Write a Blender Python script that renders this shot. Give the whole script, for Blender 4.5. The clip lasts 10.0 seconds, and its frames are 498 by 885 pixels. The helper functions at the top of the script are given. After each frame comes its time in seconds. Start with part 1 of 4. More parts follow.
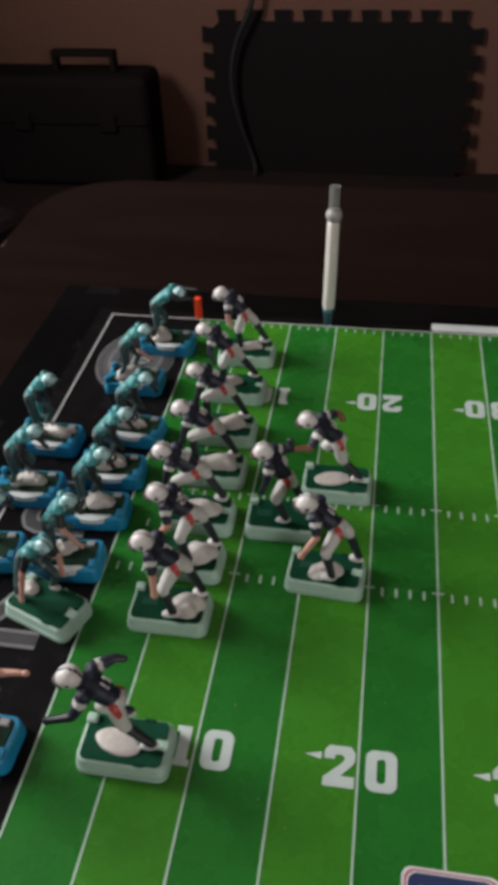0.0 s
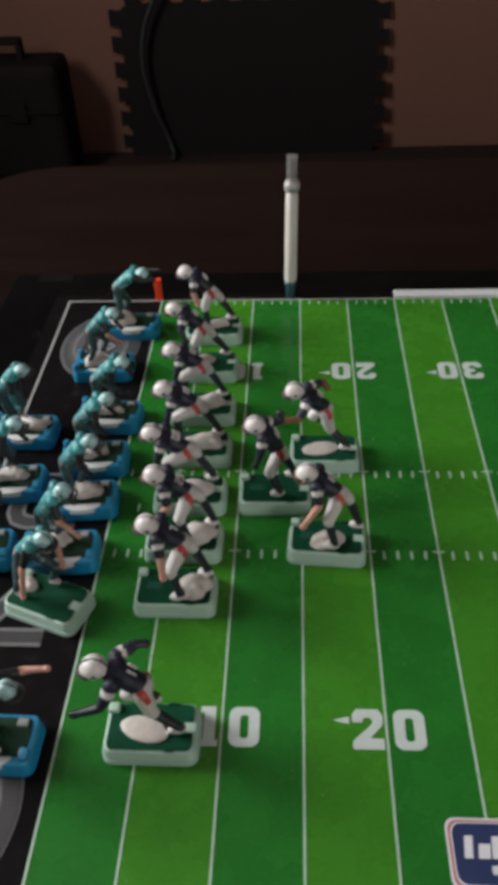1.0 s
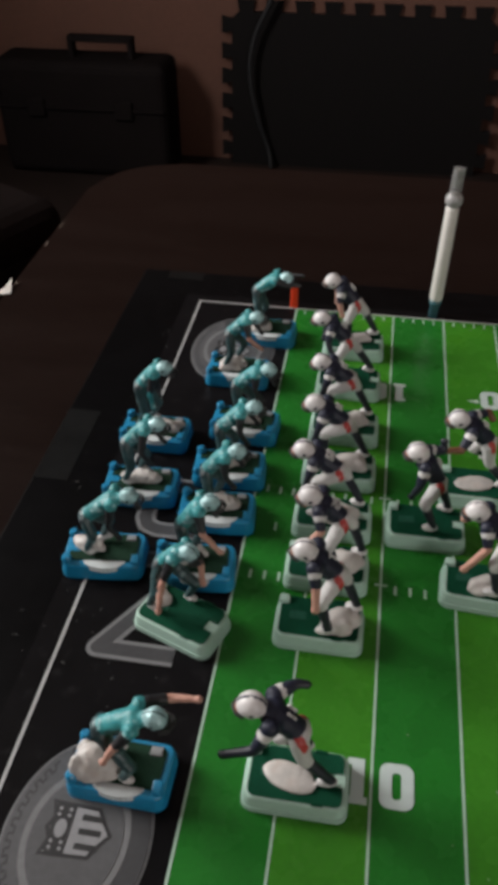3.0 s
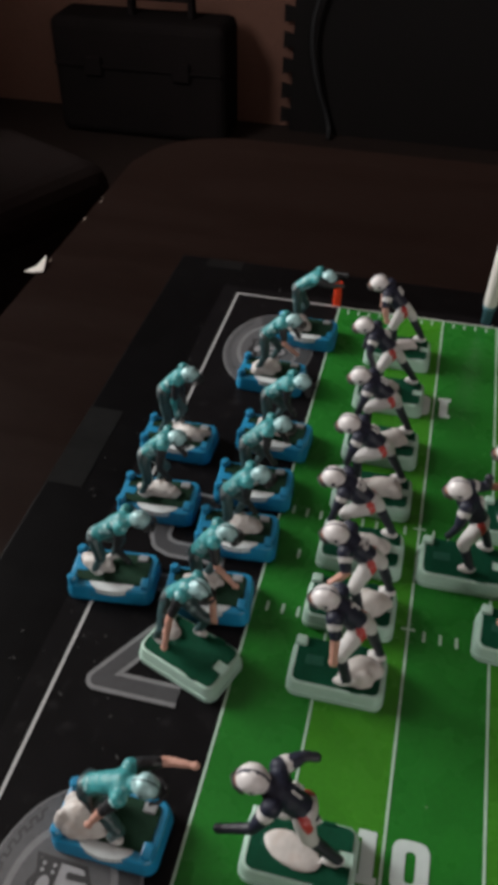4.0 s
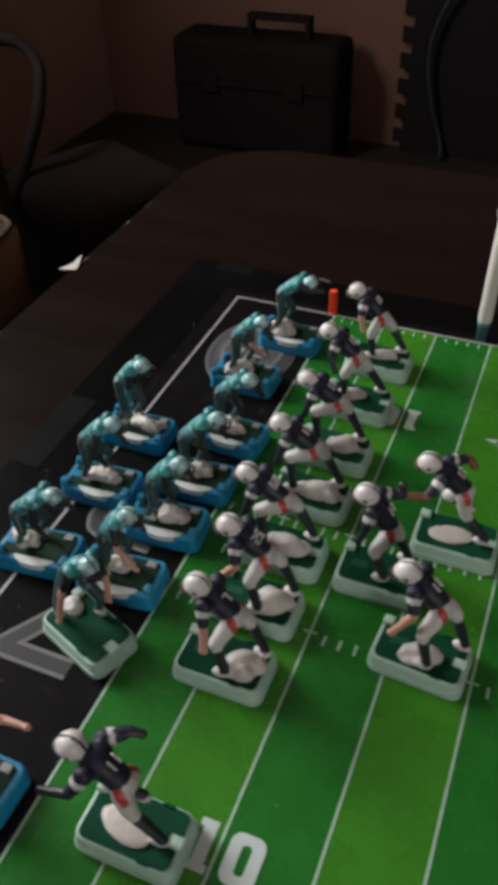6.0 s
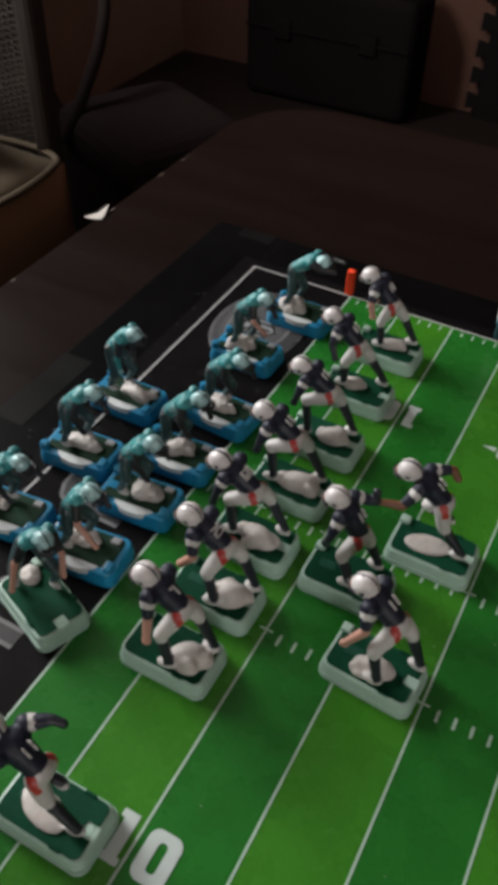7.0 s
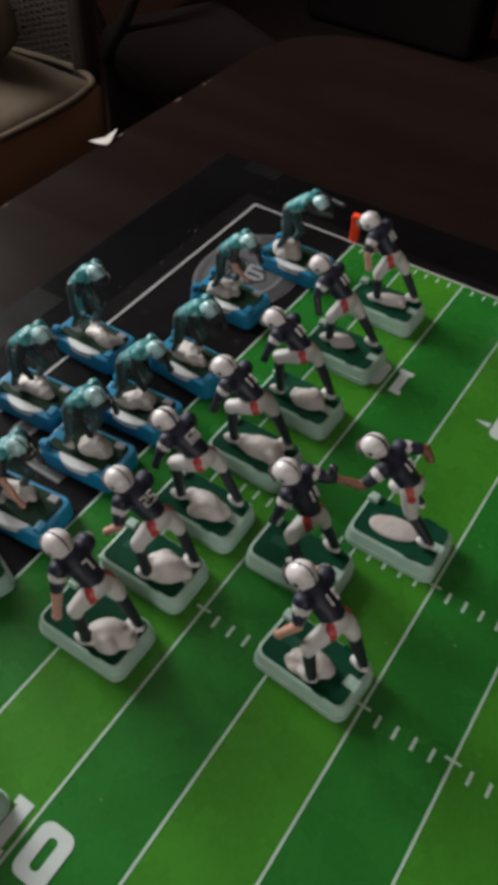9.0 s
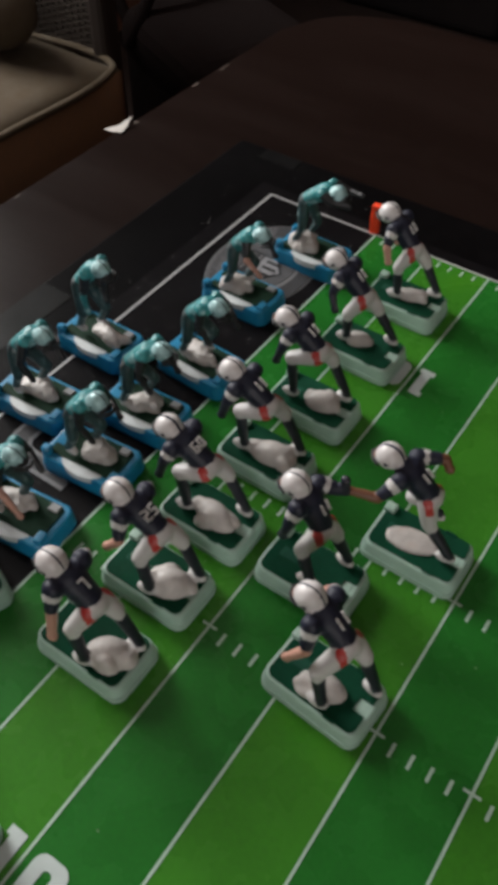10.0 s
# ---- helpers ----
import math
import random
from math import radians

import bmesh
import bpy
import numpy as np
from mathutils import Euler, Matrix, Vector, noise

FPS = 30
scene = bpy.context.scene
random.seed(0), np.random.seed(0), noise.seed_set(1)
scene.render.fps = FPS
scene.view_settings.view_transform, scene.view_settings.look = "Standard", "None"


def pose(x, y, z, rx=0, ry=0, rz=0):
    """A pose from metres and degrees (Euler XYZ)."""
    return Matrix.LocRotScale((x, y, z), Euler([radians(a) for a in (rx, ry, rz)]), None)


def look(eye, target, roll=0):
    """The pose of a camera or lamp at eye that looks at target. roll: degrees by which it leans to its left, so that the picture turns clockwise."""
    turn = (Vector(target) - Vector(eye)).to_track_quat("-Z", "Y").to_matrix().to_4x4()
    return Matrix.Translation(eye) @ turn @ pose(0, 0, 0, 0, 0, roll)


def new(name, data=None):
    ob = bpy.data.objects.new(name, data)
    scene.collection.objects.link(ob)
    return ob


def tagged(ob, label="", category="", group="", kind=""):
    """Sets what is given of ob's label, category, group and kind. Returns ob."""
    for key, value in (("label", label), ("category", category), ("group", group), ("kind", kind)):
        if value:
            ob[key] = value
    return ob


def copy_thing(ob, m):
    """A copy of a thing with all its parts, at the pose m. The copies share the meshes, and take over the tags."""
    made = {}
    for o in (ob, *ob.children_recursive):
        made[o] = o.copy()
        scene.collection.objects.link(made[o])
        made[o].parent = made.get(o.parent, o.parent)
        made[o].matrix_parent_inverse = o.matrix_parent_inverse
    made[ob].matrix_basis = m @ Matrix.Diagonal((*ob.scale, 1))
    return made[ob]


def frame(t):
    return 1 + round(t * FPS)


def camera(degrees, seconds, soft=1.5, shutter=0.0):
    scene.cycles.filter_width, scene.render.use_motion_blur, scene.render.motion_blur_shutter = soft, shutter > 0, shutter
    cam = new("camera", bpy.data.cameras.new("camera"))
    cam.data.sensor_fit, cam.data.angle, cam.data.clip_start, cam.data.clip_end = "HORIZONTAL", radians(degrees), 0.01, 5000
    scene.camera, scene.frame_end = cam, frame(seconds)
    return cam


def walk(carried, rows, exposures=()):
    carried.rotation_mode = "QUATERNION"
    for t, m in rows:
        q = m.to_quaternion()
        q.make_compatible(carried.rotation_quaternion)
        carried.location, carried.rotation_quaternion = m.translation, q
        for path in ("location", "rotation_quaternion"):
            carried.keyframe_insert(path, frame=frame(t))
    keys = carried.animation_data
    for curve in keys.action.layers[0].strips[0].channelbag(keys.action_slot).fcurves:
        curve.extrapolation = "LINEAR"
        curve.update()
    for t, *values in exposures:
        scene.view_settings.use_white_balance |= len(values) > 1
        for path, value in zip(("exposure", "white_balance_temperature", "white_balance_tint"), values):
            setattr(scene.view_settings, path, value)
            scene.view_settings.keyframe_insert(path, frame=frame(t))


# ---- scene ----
cam = camera(34.16, 10.0, soft=6.0, shutter=0.4)
PATH = [
    (0.0, (0.1281, -0.5158, 0.315), (0.1001, -0.3639, 0.1879), -2.2),
    (0.5, (0.1179, -0.5205, 0.3136), (0.0991, -0.3676, 0.1861), -3.5),
    (1.0, (0.0985, -0.519, 0.3085), (0.0871, -0.3676, 0.1783), -2.8),
    (1.5, (0.0802, -0.5072, 0.3002), (0.0706, -0.3597, 0.1655), -2.0),
    (2.0, (0.056, -0.4937, 0.2945), (0.0326, -0.3465, 0.1612), -1.9),
    (2.5, (0.0501, -0.499, 0.2895), (0.0235, -0.3474, 0.1618), -1.6),
    (2.7, (0.0474, -0.5038, 0.2956), (0.0244, -0.3515, 0.1681), -0.5),
    (3.8, (0.0488, -0.4663, 0.2804), (0.0151, -0.3199, 0.1483), 1.0),
    (4.0, (0.0475, -0.4598, 0.2913), (0.0136, -0.315, 0.1576), 0.6),
    (4.5, (0.0613, -0.445, 0.2932), (0.0255, -0.2997, 0.1604), -0.2),
    (5.0, (0.0643, -0.4307, 0.2895), (0.0216, -0.2894, 0.1545), -0.8),
    (5.5, (0.0819, -0.4273, 0.2818), (0.0212, -0.2901, 0.1495), -4.4),
    (6.0, (0.1298, -0.4452, 0.2863), (0.0691, -0.306, 0.1561), -1.8),
    (7.3, (0.1529, -0.4103, 0.2885), (0.0854, -0.2841, 0.1488), 2.2),
    (7.5, (0.1608, -0.4096, 0.2881), (0.0927, -0.2825, 0.1494), 2.5),
    (8.0, (0.1682, -0.4019, 0.291), (0.1009, -0.277, 0.15), 3.6),
    (8.5, (0.1628, -0.3874, 0.2805), (0.0943, -0.269, 0.1346), 3.7),
    (9.0, (0.1624, -0.3713, 0.2701), (0.0924, -0.2573, 0.1214), 2.6),
    (9.5, (0.1645, -0.3554, 0.2615), (0.0895, -0.2465, 0.1115), -0.6),
    (10.0, (0.1585, -0.3534, 0.2633), (0.0846, -0.2452, 0.1122), 0.6),
]
walk(cam, [(t, look(eye, target, roll)) for t, eye, target, roll in PATH], [(0.0, 0.05), (2.0, 0.0), (4.5, -0.12), (6.2, -0.10), (8.0, -0.04), (10.0, -0.08)])

# ---- world and light ----
FLOOR, CEIL = -0.80, 1.75
WALL_W, WALL_E, WALL_N, WALL_S = -1.65, 2.60, 2.40, -2.20
WIN = (-0.40, 0.60, 0.45, 1.40)            # window in the west wall: y0, y1, z0, z1
world = bpy.data.worlds.new("sky")
scene.world = world
world.use_nodes = True
sky = world.node_tree.nodes.new("ShaderNodeTexSky")
sky.sky_type, sky.sun_disc, sky.sun_elevation, sky.sun_rotation = "NISHITA", False, radians(35), radians(120)
world.node_tree.nodes["Background"].inputs[1].default_value = 0.08
world.node_tree.links.new(sky.outputs[0], world.node_tree.nodes["Background"].inputs[0])
lamp = bpy.data.lights.new("window_light", "AREA")
lamp.shape, lamp.size, lamp.size_y, lamp.energy, lamp.color = "RECTANGLE", WIN[1] - WIN[0], WIN[3] - WIN[2], 93.0, (1.0, 0.98, 0.95)
lamp_ob = new("window_light", lamp)
lamp_ob.matrix_world = look((WALL_W - 0.10, (WIN[0] + WIN[1]) / 2, (WIN[2] + WIN[3]) / 2), (0.0, (WIN[0] + WIN[1]) / 2, (WIN[2] + WIN[3]) / 2 - 0.5))


FILL_WIN = (0.90, 2.10, 0.20, 1.30)          # unseen fill opening added in the south wall: x0, x1, z0, z1
# added fill lamp: lifts the shadows, the near sides and the west wall
lamp = bpy.data.lights.new("fill_light_south", "AREA")
lamp.shape, lamp.size, lamp.size_y, lamp.energy, lamp.color = "RECTANGLE", FILL_WIN[1] - FILL_WIN[0], FILL_WIN[3] - FILL_WIN[2], 32.0, (1.0, 0.94, 0.89)
lamp_ob = new("fill_light_south", lamp)
lamp_ob.matrix_world = look(((FILL_WIN[0] + FILL_WIN[1]) / 2, WALL_S - 0.10, (FILL_WIN[2] + FILL_WIN[3]) / 2), ((FILL_WIN[0] + FILL_WIN[1]) / 2, 0.0, (FILL_WIN[2] + FILL_WIN[3]) / 2 - 0.3))

# ---- materials ----
def material(name, color, rough=0.5, metal=0.0, vary=0.12, scale=200.0, bump=0.0, spots=None, spot_scale=30.0, spot_amount=0.5, coat=0.0, stretch=(1, 1, 1), glow=0.0, gloss=0.5):
    """A procedural surface: colour varied at two scales, fine relief, optional worn spots."""
    m = bpy.data.materials.new(name)
    m.use_nodes = True
    nt = m.node_tree
    n, link = nt.nodes, nt.links.new
    bsdf = n["Principled BSDF"]
    bsdf.inputs["Roughness"].default_value, bsdf.inputs["Metallic"].default_value = rough, metal
    bsdf.inputs["Coat Weight"].default_value, bsdf.inputs["Coat Roughness"].default_value = coat, 0.15
    bsdf.inputs["Specular IOR Level"].default_value = gloss
    co = n.new("ShaderNodeTexCoord")
    mp = n.new("ShaderNodeMapping")
    mp.inputs["Scale"].default_value = stretch
    link(co.outputs["Object"], mp.inputs[0])
    fine, broad = n.new("ShaderNodeTexNoise"), n.new("ShaderNodeTexNoise")
    fine.inputs["Scale"].default_value, fine.inputs["Detail"].default_value = scale, 5
    broad.inputs["Scale"].default_value, broad.inputs["Detail"].default_value = scale / 9, 3
    link(mp.outputs[0], fine.inputs[0]), link(mp.outputs[0], broad.inputs[0])
    add = n.new("ShaderNodeMath")
    add.operation = "ADD"
    link(fine.outputs[0], add.inputs[0]), link(broad.outputs[0], add.inputs[1])
    ramp = n.new("ShaderNodeMapRange")
    ramp.inputs[1].default_value, ramp.inputs[2].default_value = 0.65, 1.35
    ramp.inputs[3].default_value, ramp.inputs[4].default_value = 1 - vary, 1 + vary
    link(add.outputs[0], ramp.inputs[0])
    mix = n.new("ShaderNodeMix")
    mix.data_type, mix.blend_type = "RGBA", "MULTIPLY"
    mix.inputs[0].default_value = 1.0
    mix.inputs[6].default_value = (*color, 1)
    link(ramp.outputs[0], mix.inputs[7])
    out = mix.outputs[2]
    if spots:
        sp = n.new("ShaderNodeTexNoise")
        sp.inputs["Scale"].default_value, sp.inputs["Detail"].default_value = spot_scale, 8
        link(co.outputs["Object"], sp.inputs[0])
        cut = n.new("ShaderNodeMapRange")
        cut.inputs[1].default_value, cut.inputs[2].default_value = 0.58, 0.72
        cut.inputs[4].default_value = spot_amount
        link(sp.outputs[0], cut.inputs[0])
        two = n.new("ShaderNodeMix")
        two.data_type = "RGBA"
        link(cut.outputs[0], two.inputs[0]), link(out, two.inputs[6])
        two.inputs[7].default_value = (*spots, 1)
        out = two.outputs[2]
    link(out, bsdf.inputs["Base Color"])
    rr = n.new("ShaderNodeMapRange")
    rr.inputs[1].default_value, rr.inputs[2].default_value = 0.3, 0.7
    rr.inputs[3].default_value, rr.inputs[4].default_value = rough * 0.85, min(1, rough * 1.15)
    link(broad.outputs[0], rr.inputs[0]), link(rr.outputs[0], bsdf.inputs["Roughness"])
    if bump:
        b = n.new("ShaderNodeBump")
        b.inputs["Strength"].default_value, b.inputs["Distance"].default_value = 0.6, bump
        link(fine.outputs[0], b.inputs["Height"]), link(b.outputs[0], bsdf.inputs["Normal"])
    if glow:
        bsdf.inputs["Emission Color"].default_value, bsdf.inputs["Emission Strength"].default_value = (*color, 1), glow
    return m


def clear_plastic(name, tint, rough, alpha):
    m = material(name, tint, rough, vary=0.05)
    b = m.node_tree.nodes["Principled BSDF"]
    b.inputs["Transmission Weight"].default_value = alpha
    b.inputs["IOR"].default_value = 1.25
    return m


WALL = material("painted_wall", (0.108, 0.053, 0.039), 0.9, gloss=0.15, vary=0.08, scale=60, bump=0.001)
# west wall: colour raised to stand in for bounce light it doesn't get
WALL_BRIGHTENED = material("brightened_wall_paint", (0.235, 0.140, 0.108), 0.9, gloss=0.15, vary=0.12, scale=60, bump=0.001)
CEILING = material("ceiling_paint", (0.36, 0.31, 0.28), 0.9, vary=0.05, scale=60)
CARPET = material("dark_carpet", (0.019, 0.0125, 0.0108), 0.95, gloss=0.1, vary=0.3, scale=300, bump=0.003)
TABLE = material("lacquered_wood", (0.0082, 0.0045, 0.0037), 0.34, vary=0.2, scale=40, spots=(0.014, 0.010, 0.008), spot_scale=90, spot_amount=0.25, gloss=0.08, stretch=(1, 6, 1))
TABLE_EDGE = material("worn_edge", (0.10, 0.075, 0.06), 0.7, vary=0.4, scale=400)
BOARD = material("black_board_print", (0.0050, 0.0046, 0.0052), 0.34, vary=0.3, scale=60, spots=(0.018, 0.017, 0.018), spot_scale=130, spot_amount=0.45, gloss=0.06)
BOARD_SIDE = material("black_metal_frame", (0.0024, 0.0023, 0.0026), 0.35, vary=0.3, scale=90, spots=(0.006, 0.006, 0.006), spot_scale=120, spot_amount=0.3, gloss=0.05)
TURF_DARK = material("dark_green_turf_print", (0.012, 0.118, 0.0140), 0.27, gloss=0.2, vary=0.13, scale=500, spots=(0.010, 0.140, 0.010), spot_scale=25, spot_amount=0.35)
TURF_LIGHT = material("light_green_turf_print", (0.032, 0.160, 0.0120), 0.27, gloss=0.2, vary=0.12, scale=500, spots=(0.042, 0.172, 0.006), spot_scale=25, spot_amount=0.35)
PAINT = material("white_line_print", (0.33, 0.45, 0.37), 0.45, vary=0.08, scale=300)
DIGIT = material("white_numeral_print", (0.40, 0.46, 0.45), 0.45, vary=0.06, scale=300)
BORDER = material("grey_border_print", (0.34, 0.34, 0.34), 0.45, vary=0.1, scale=300)
GREY_DARK = material("grey_print", (0.046, 0.046, 0.049), 0.42, gloss=0.15, vary=0.12, scale=400)
GREY_MID = material("mid_grey_print", (0.078, 0.078, 0.082), 0.42, gloss=0.15, vary=0.12, scale=400)
GREY_FILL = material("fill_grey_print", (0.138, 0.138, 0.143), 0.42, gloss=0.15, vary=0.12, scale=400)
GREY_LIGHT = material("light_grey_print", (0.21, 0.21, 0.22), 0.42, gloss=0.15, vary=0.12, scale=400)
DUST = material("pale_dust", (0.036, 0.035, 0.034), 0.9, vary=0.4, scale=400)
SPECK = material("pale_green_speck", (0.13, 0.24, 0.11), 0.8, vary=0.3, scale=400)
INK = material("black_ink", (0.010, 0.010, 0.012), 0.45, vary=0.1, scale=300)
NAVY_PRINT = material("navy_print", (0.013, 0.026, 0.085), 0.42, vary=0.1, scale=300)
PINK_PRINT = material("faded_red_print", (0.33, 0.11, 0.12), 0.45, vary=0.1, scale=300)
SIGN_WHITE = material("sign_white_print", (0.55, 0.56, 0.60), 0.45, vary=0.06, scale=300)

BASE_WHITE = material("milky_plastic", (0.31, 0.44, 0.375), 0.5, vary=0.10, scale=350, spots=(0.27, 0.40, 0.34), spot_scale=120, spot_amount=0.5)
BASE_BLUE = material("blue_plastic", (0.008, 0.175, 0.33), 0.38, vary=0.12, scale=350)
PLATE = material("dark_green_felt", (0.002, 0.043, 0.021), 0.75, gloss=0.1, vary=0.20, scale=600, bump=0.0002)
PLATE_OLD = material("faded_green_felt", (0.008, 0.027, 0.015), 0.75, gloss=0.1, vary=0.25, scale=600, bump=0.0002)
PLATE_PALE = material("paler_green_felt", (0.014, 0.070, 0.045), 0.75, gloss=0.1, vary=0.2, scale=600)
DIAL = material("white_dial_plastic", (0.46, 0.49, 0.50), 0.5, vary=0.1, scale=300)
SLOT = material("dark_slot", (0.010, 0.040, 0.028), 0.8, vary=0.1, scale=300)

HELMET_W = material("white_helmet_paint", (0.53, 0.505, 0.505), 0.36, vary=0.06, scale=300)
NAVY = material("navy_jersey_paint", (0.0085, 0.0105, 0.024), 0.55, gloss=0.35, vary=0.25, scale=500)
BLACK = material("black_paint", (0.008, 0.008, 0.010), 0.5, vary=0.2, scale=500)
OFFWHITE = material("offwhite_paint", (0.44, 0.41, 0.39), 0.55, vary=0.18, scale=300, spots=(0.40, 0.32, 0.28), spot_scale=200, spot_amount=0.45)
WHITE = material("white_paint", (0.45, 0.435, 0.43), 0.45, vary=0.08, scale=400)
SKIN = material("painted_arm", (0.43, 0.23, 0.18), 0.5, vary=0.12, scale=400)
SKIN_DARK = material("brown_painted_arm", (0.15, 0.060, 0.032), 0.5, vary=0.12, scale=400)
RED = material("red_paint", (0.36, 0.030, 0.026), 0.5, vary=0.12, scale=400)
TEAL = material("teal_jersey_paint", (0.030, 0.205, 0.215), 0.5, vary=0.4, scale=450, bump=0.0004, spots=(0.50, 0.68, 0.69), spot_scale=170, spot_amount=0.9)
TEAL_HELMET = material("teal_helmet_paint", (0.26, 0.41, 0.42), 0.42, metal=0.15, vary=0.35, scale=400)
SOCK = material("navy_sock_paint", (0.009, 0.010, 0.019), 0.5, vary=0.25, scale=500)
TEAL_PANTS = material("grey_teal_pants_paint", (0.020, 0.052, 0.056), 0.45, vary=0.5, scale=450, spots=(0.24, 0.34, 0.35), spot_scale=190, spot_amount=0.8)
SILVER = material("grey_teal_paint", (0.022, 0.034, 0.038), 0.4, vary=0.2, scale=400)
ORANGE = material("orange_rubber", (0.85, 0.060, 0.014), 0.5, vary=0.08, scale=400)
TUBE_WHITE = material("white_tube_plastic", (0.52, 0.49, 0.465), 0.4, vary=0.05, scale=200)
TUBE_TEAL = material("teal_tube_plastic", (0.035, 0.10, 0.12), 0.4, vary=0.1, scale=200)
TUBE_GREY = material("grey_ball_plastic", (0.26, 0.25, 0.25), 0.3, vary=0.1, scale=200)
CLEAR = clear_plastic("clear_plastic", (0.75, 0.75, 0.75), 0.12, 0.85)
SMOKE = material("translucent_tape", (0.0058, 0.0060, 0.0062), 0.30, vary=0.3, scale=200, gloss=0.12)
PAPER = material("torn_paper", (0.46, 0.43, 0.40), 0.85, vary=0.08, scale=300)
FOAM = material("black_foam", (0.0072, 0.0062, 0.0062), 0.95, gloss=0.1, vary=0.25, scale=200, bump=0.002)
CABLE = material("grey_cable", (0.015, 0.015, 0.016), 0.6, gloss=0.2, vary=0.1, scale=100)
CASE = material("black_case_shell", (0.0095, 0.0076, 0.0076), 0.95, gloss=0.03, vary=0.2, scale=80, bump=0.001)
TRUNK = material("black_trunk_cloth", (0.0120, 0.0084, 0.0080), 0.95, gloss=0.05, vary=0.2, scale=200, bump=0.001)
WICKER = material("brown_wicker", (0.020, 0.0135, 0.0095), 0.6, vary=0.35, scale=150, bump=0.002)
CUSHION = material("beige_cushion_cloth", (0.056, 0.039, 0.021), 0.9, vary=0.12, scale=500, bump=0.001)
# tan side cloth, with fill light put into the colour of this shaded face
CUSHION_SIDE_LIFTED = material("tan_cushion_cloth_brightened", (0.19, 0.10, 0.052), 0.9, vary=0.15, scale=500, bump=0.001)
DARK_WOOD = material("dark_wood", (0.012, 0.007, 0.005), 0.55, vary=0.2, scale=60)
WIN_FRAME = material("window_paint", (0.6, 0.58, 0.55), 0.5, vary=0.05, scale=60)


# ---- mesh helpers ----
def part(name, bm, mat, parent=None, label="", smooth=False):
    """Links a bmesh as one mesh object, under a thing where one is given. mat: one material or a list."""
    me = bpy.data.meshes.new(name)
    bmesh.ops.recalc_face_normals(bm, faces=bm.faces)
    bm.to_mesh(me)
    bm.free()
    for m in mat if isinstance(mat, (list, tuple)) else [mat]:
        me.materials.append(m)
    if smooth:
        for p in me.polygons:
            p.use_smooth = True
    ob = new(name, me)
    if parent:
        ob.parent = parent
    if label:
        ob["label"] = label
    return ob


def thing(name, label, category, group="", kind="", at=None):
    ob = tagged(new(name), label, category, group, kind)
    ob.empty_display_size = 0.01
    if at is not None:
        ob.matrix_world = at
    return ob


def box(bm, x0, y0, z0, x1, y1, z1, bevel=0.0, segs=2, mi=0):
    vs = [bm.verts.new((x, y, z)) for z in (z0, z1) for x, y in ((x0, y0), (x1, y0), (x1, y1), (x0, y1))]
    fs = [bm.faces.new([vs[i] for i in q]) for q in ((3, 2, 1, 0), (4, 5, 6, 7), (0, 1, 5, 4), (1, 2, 6, 5), (2, 3, 7, 6), (3, 0, 4, 7))]
    for f in fs:
        f.material_index = mi
    if bevel:
        bmesh.ops.bevel(bm, geom=list({e for f in fs for e in f.edges}), offset=bevel, segments=segs, profile=0.5, affect="EDGES")
    return bm


def prism(bm, outline, z0, z1, mi=0):
    """A plate with the given outline, from z0 to z1."""
    lo = [bm.verts.new((x, y, z0)) for x, y in outline]
    hi = [bm.verts.new((x, y, z1)) for x, y in outline]
    k = len(outline)
    fs = [bm.faces.new(lo[::-1]), bm.faces.new(hi)]
    fs += [bm.faces.new((lo[i], lo[(i + 1) % k], hi[(i + 1) % k], hi[i])) for i in range(k)]
    for f in fs:
        f.material_index = mi
    return fs


def ring(bm, outer, inner, z0, z1, mi=0):
    """A flat band between two outlines with as many points each."""
    k = len(outer)
    a, b = [[bm.verts.new((x, y, z)) for x, y in o] for o in (outer, inner) for z in (z0,)], None
    oh, ih = [[bm.verts.new((x, y, z1)) for x, y in o] for o in (outer, inner)]
    ol, il = a
    for i in range(k):
        j = (i + 1) % k
        for q in ((oh[i], oh[j], ih[j], ih[i]), (ol[j], ol[i], il[i], il[j]), (ol[i], ol[j], oh[j], oh[i]), (il[j], il[i], ih[i], ih[j])):
            bm.faces.new(q).material_index = mi


def rounded(x0, y0, x1, y1, r, n=5):
    out = []
    for cx, cy, a in ((x1 - r, y1 - r, 0), (x0 + r, y1 - r, 90), (x0 + r, y0 + r, 180), (x1 - r, y0 + r, 270)):
        for i in range(n + 1):
            w = radians(a + 90 * i / n)
            out.append((cx + r * math.cos(w), cy + r * math.sin(w)))
    return out


def oval(cx, cy, rx, ry, n=40):
    return [(cx + rx * math.cos(2 * math.pi * i / n), cy + ry * math.sin(2 * math.pi * i / n)) for i in range(n)]


def lathe(bm, p0, p1, profile, segs=12, mi=0):
    """A round form along p0 -> p1: profile rows (share of the way, radius)."""
    p0, p1 = Vector(p0), Vector(p1)
    q = (p1 - p0).to_track_quat("Z", "Y")
    rows = []
    for t, r in profile:
        c = p0.lerp(p1, t)
        rows.append([bm.verts.new(c + q @ Vector((r * math.cos(2 * math.pi * i / segs), r * math.sin(2 * math.pi * i / segs), 0))) for i in range(segs)])
    for a, b in zip(rows, rows[1:]):
        for i in range(segs):
            j = (i + 1) % segs
            bm.faces.new((a[i], a[j], b[j], b[i])).material_index = mi
    bm.faces.new(rows[0][::-1]).material_index = mi
    bm.faces.new(rows[-1]).material_index = mi


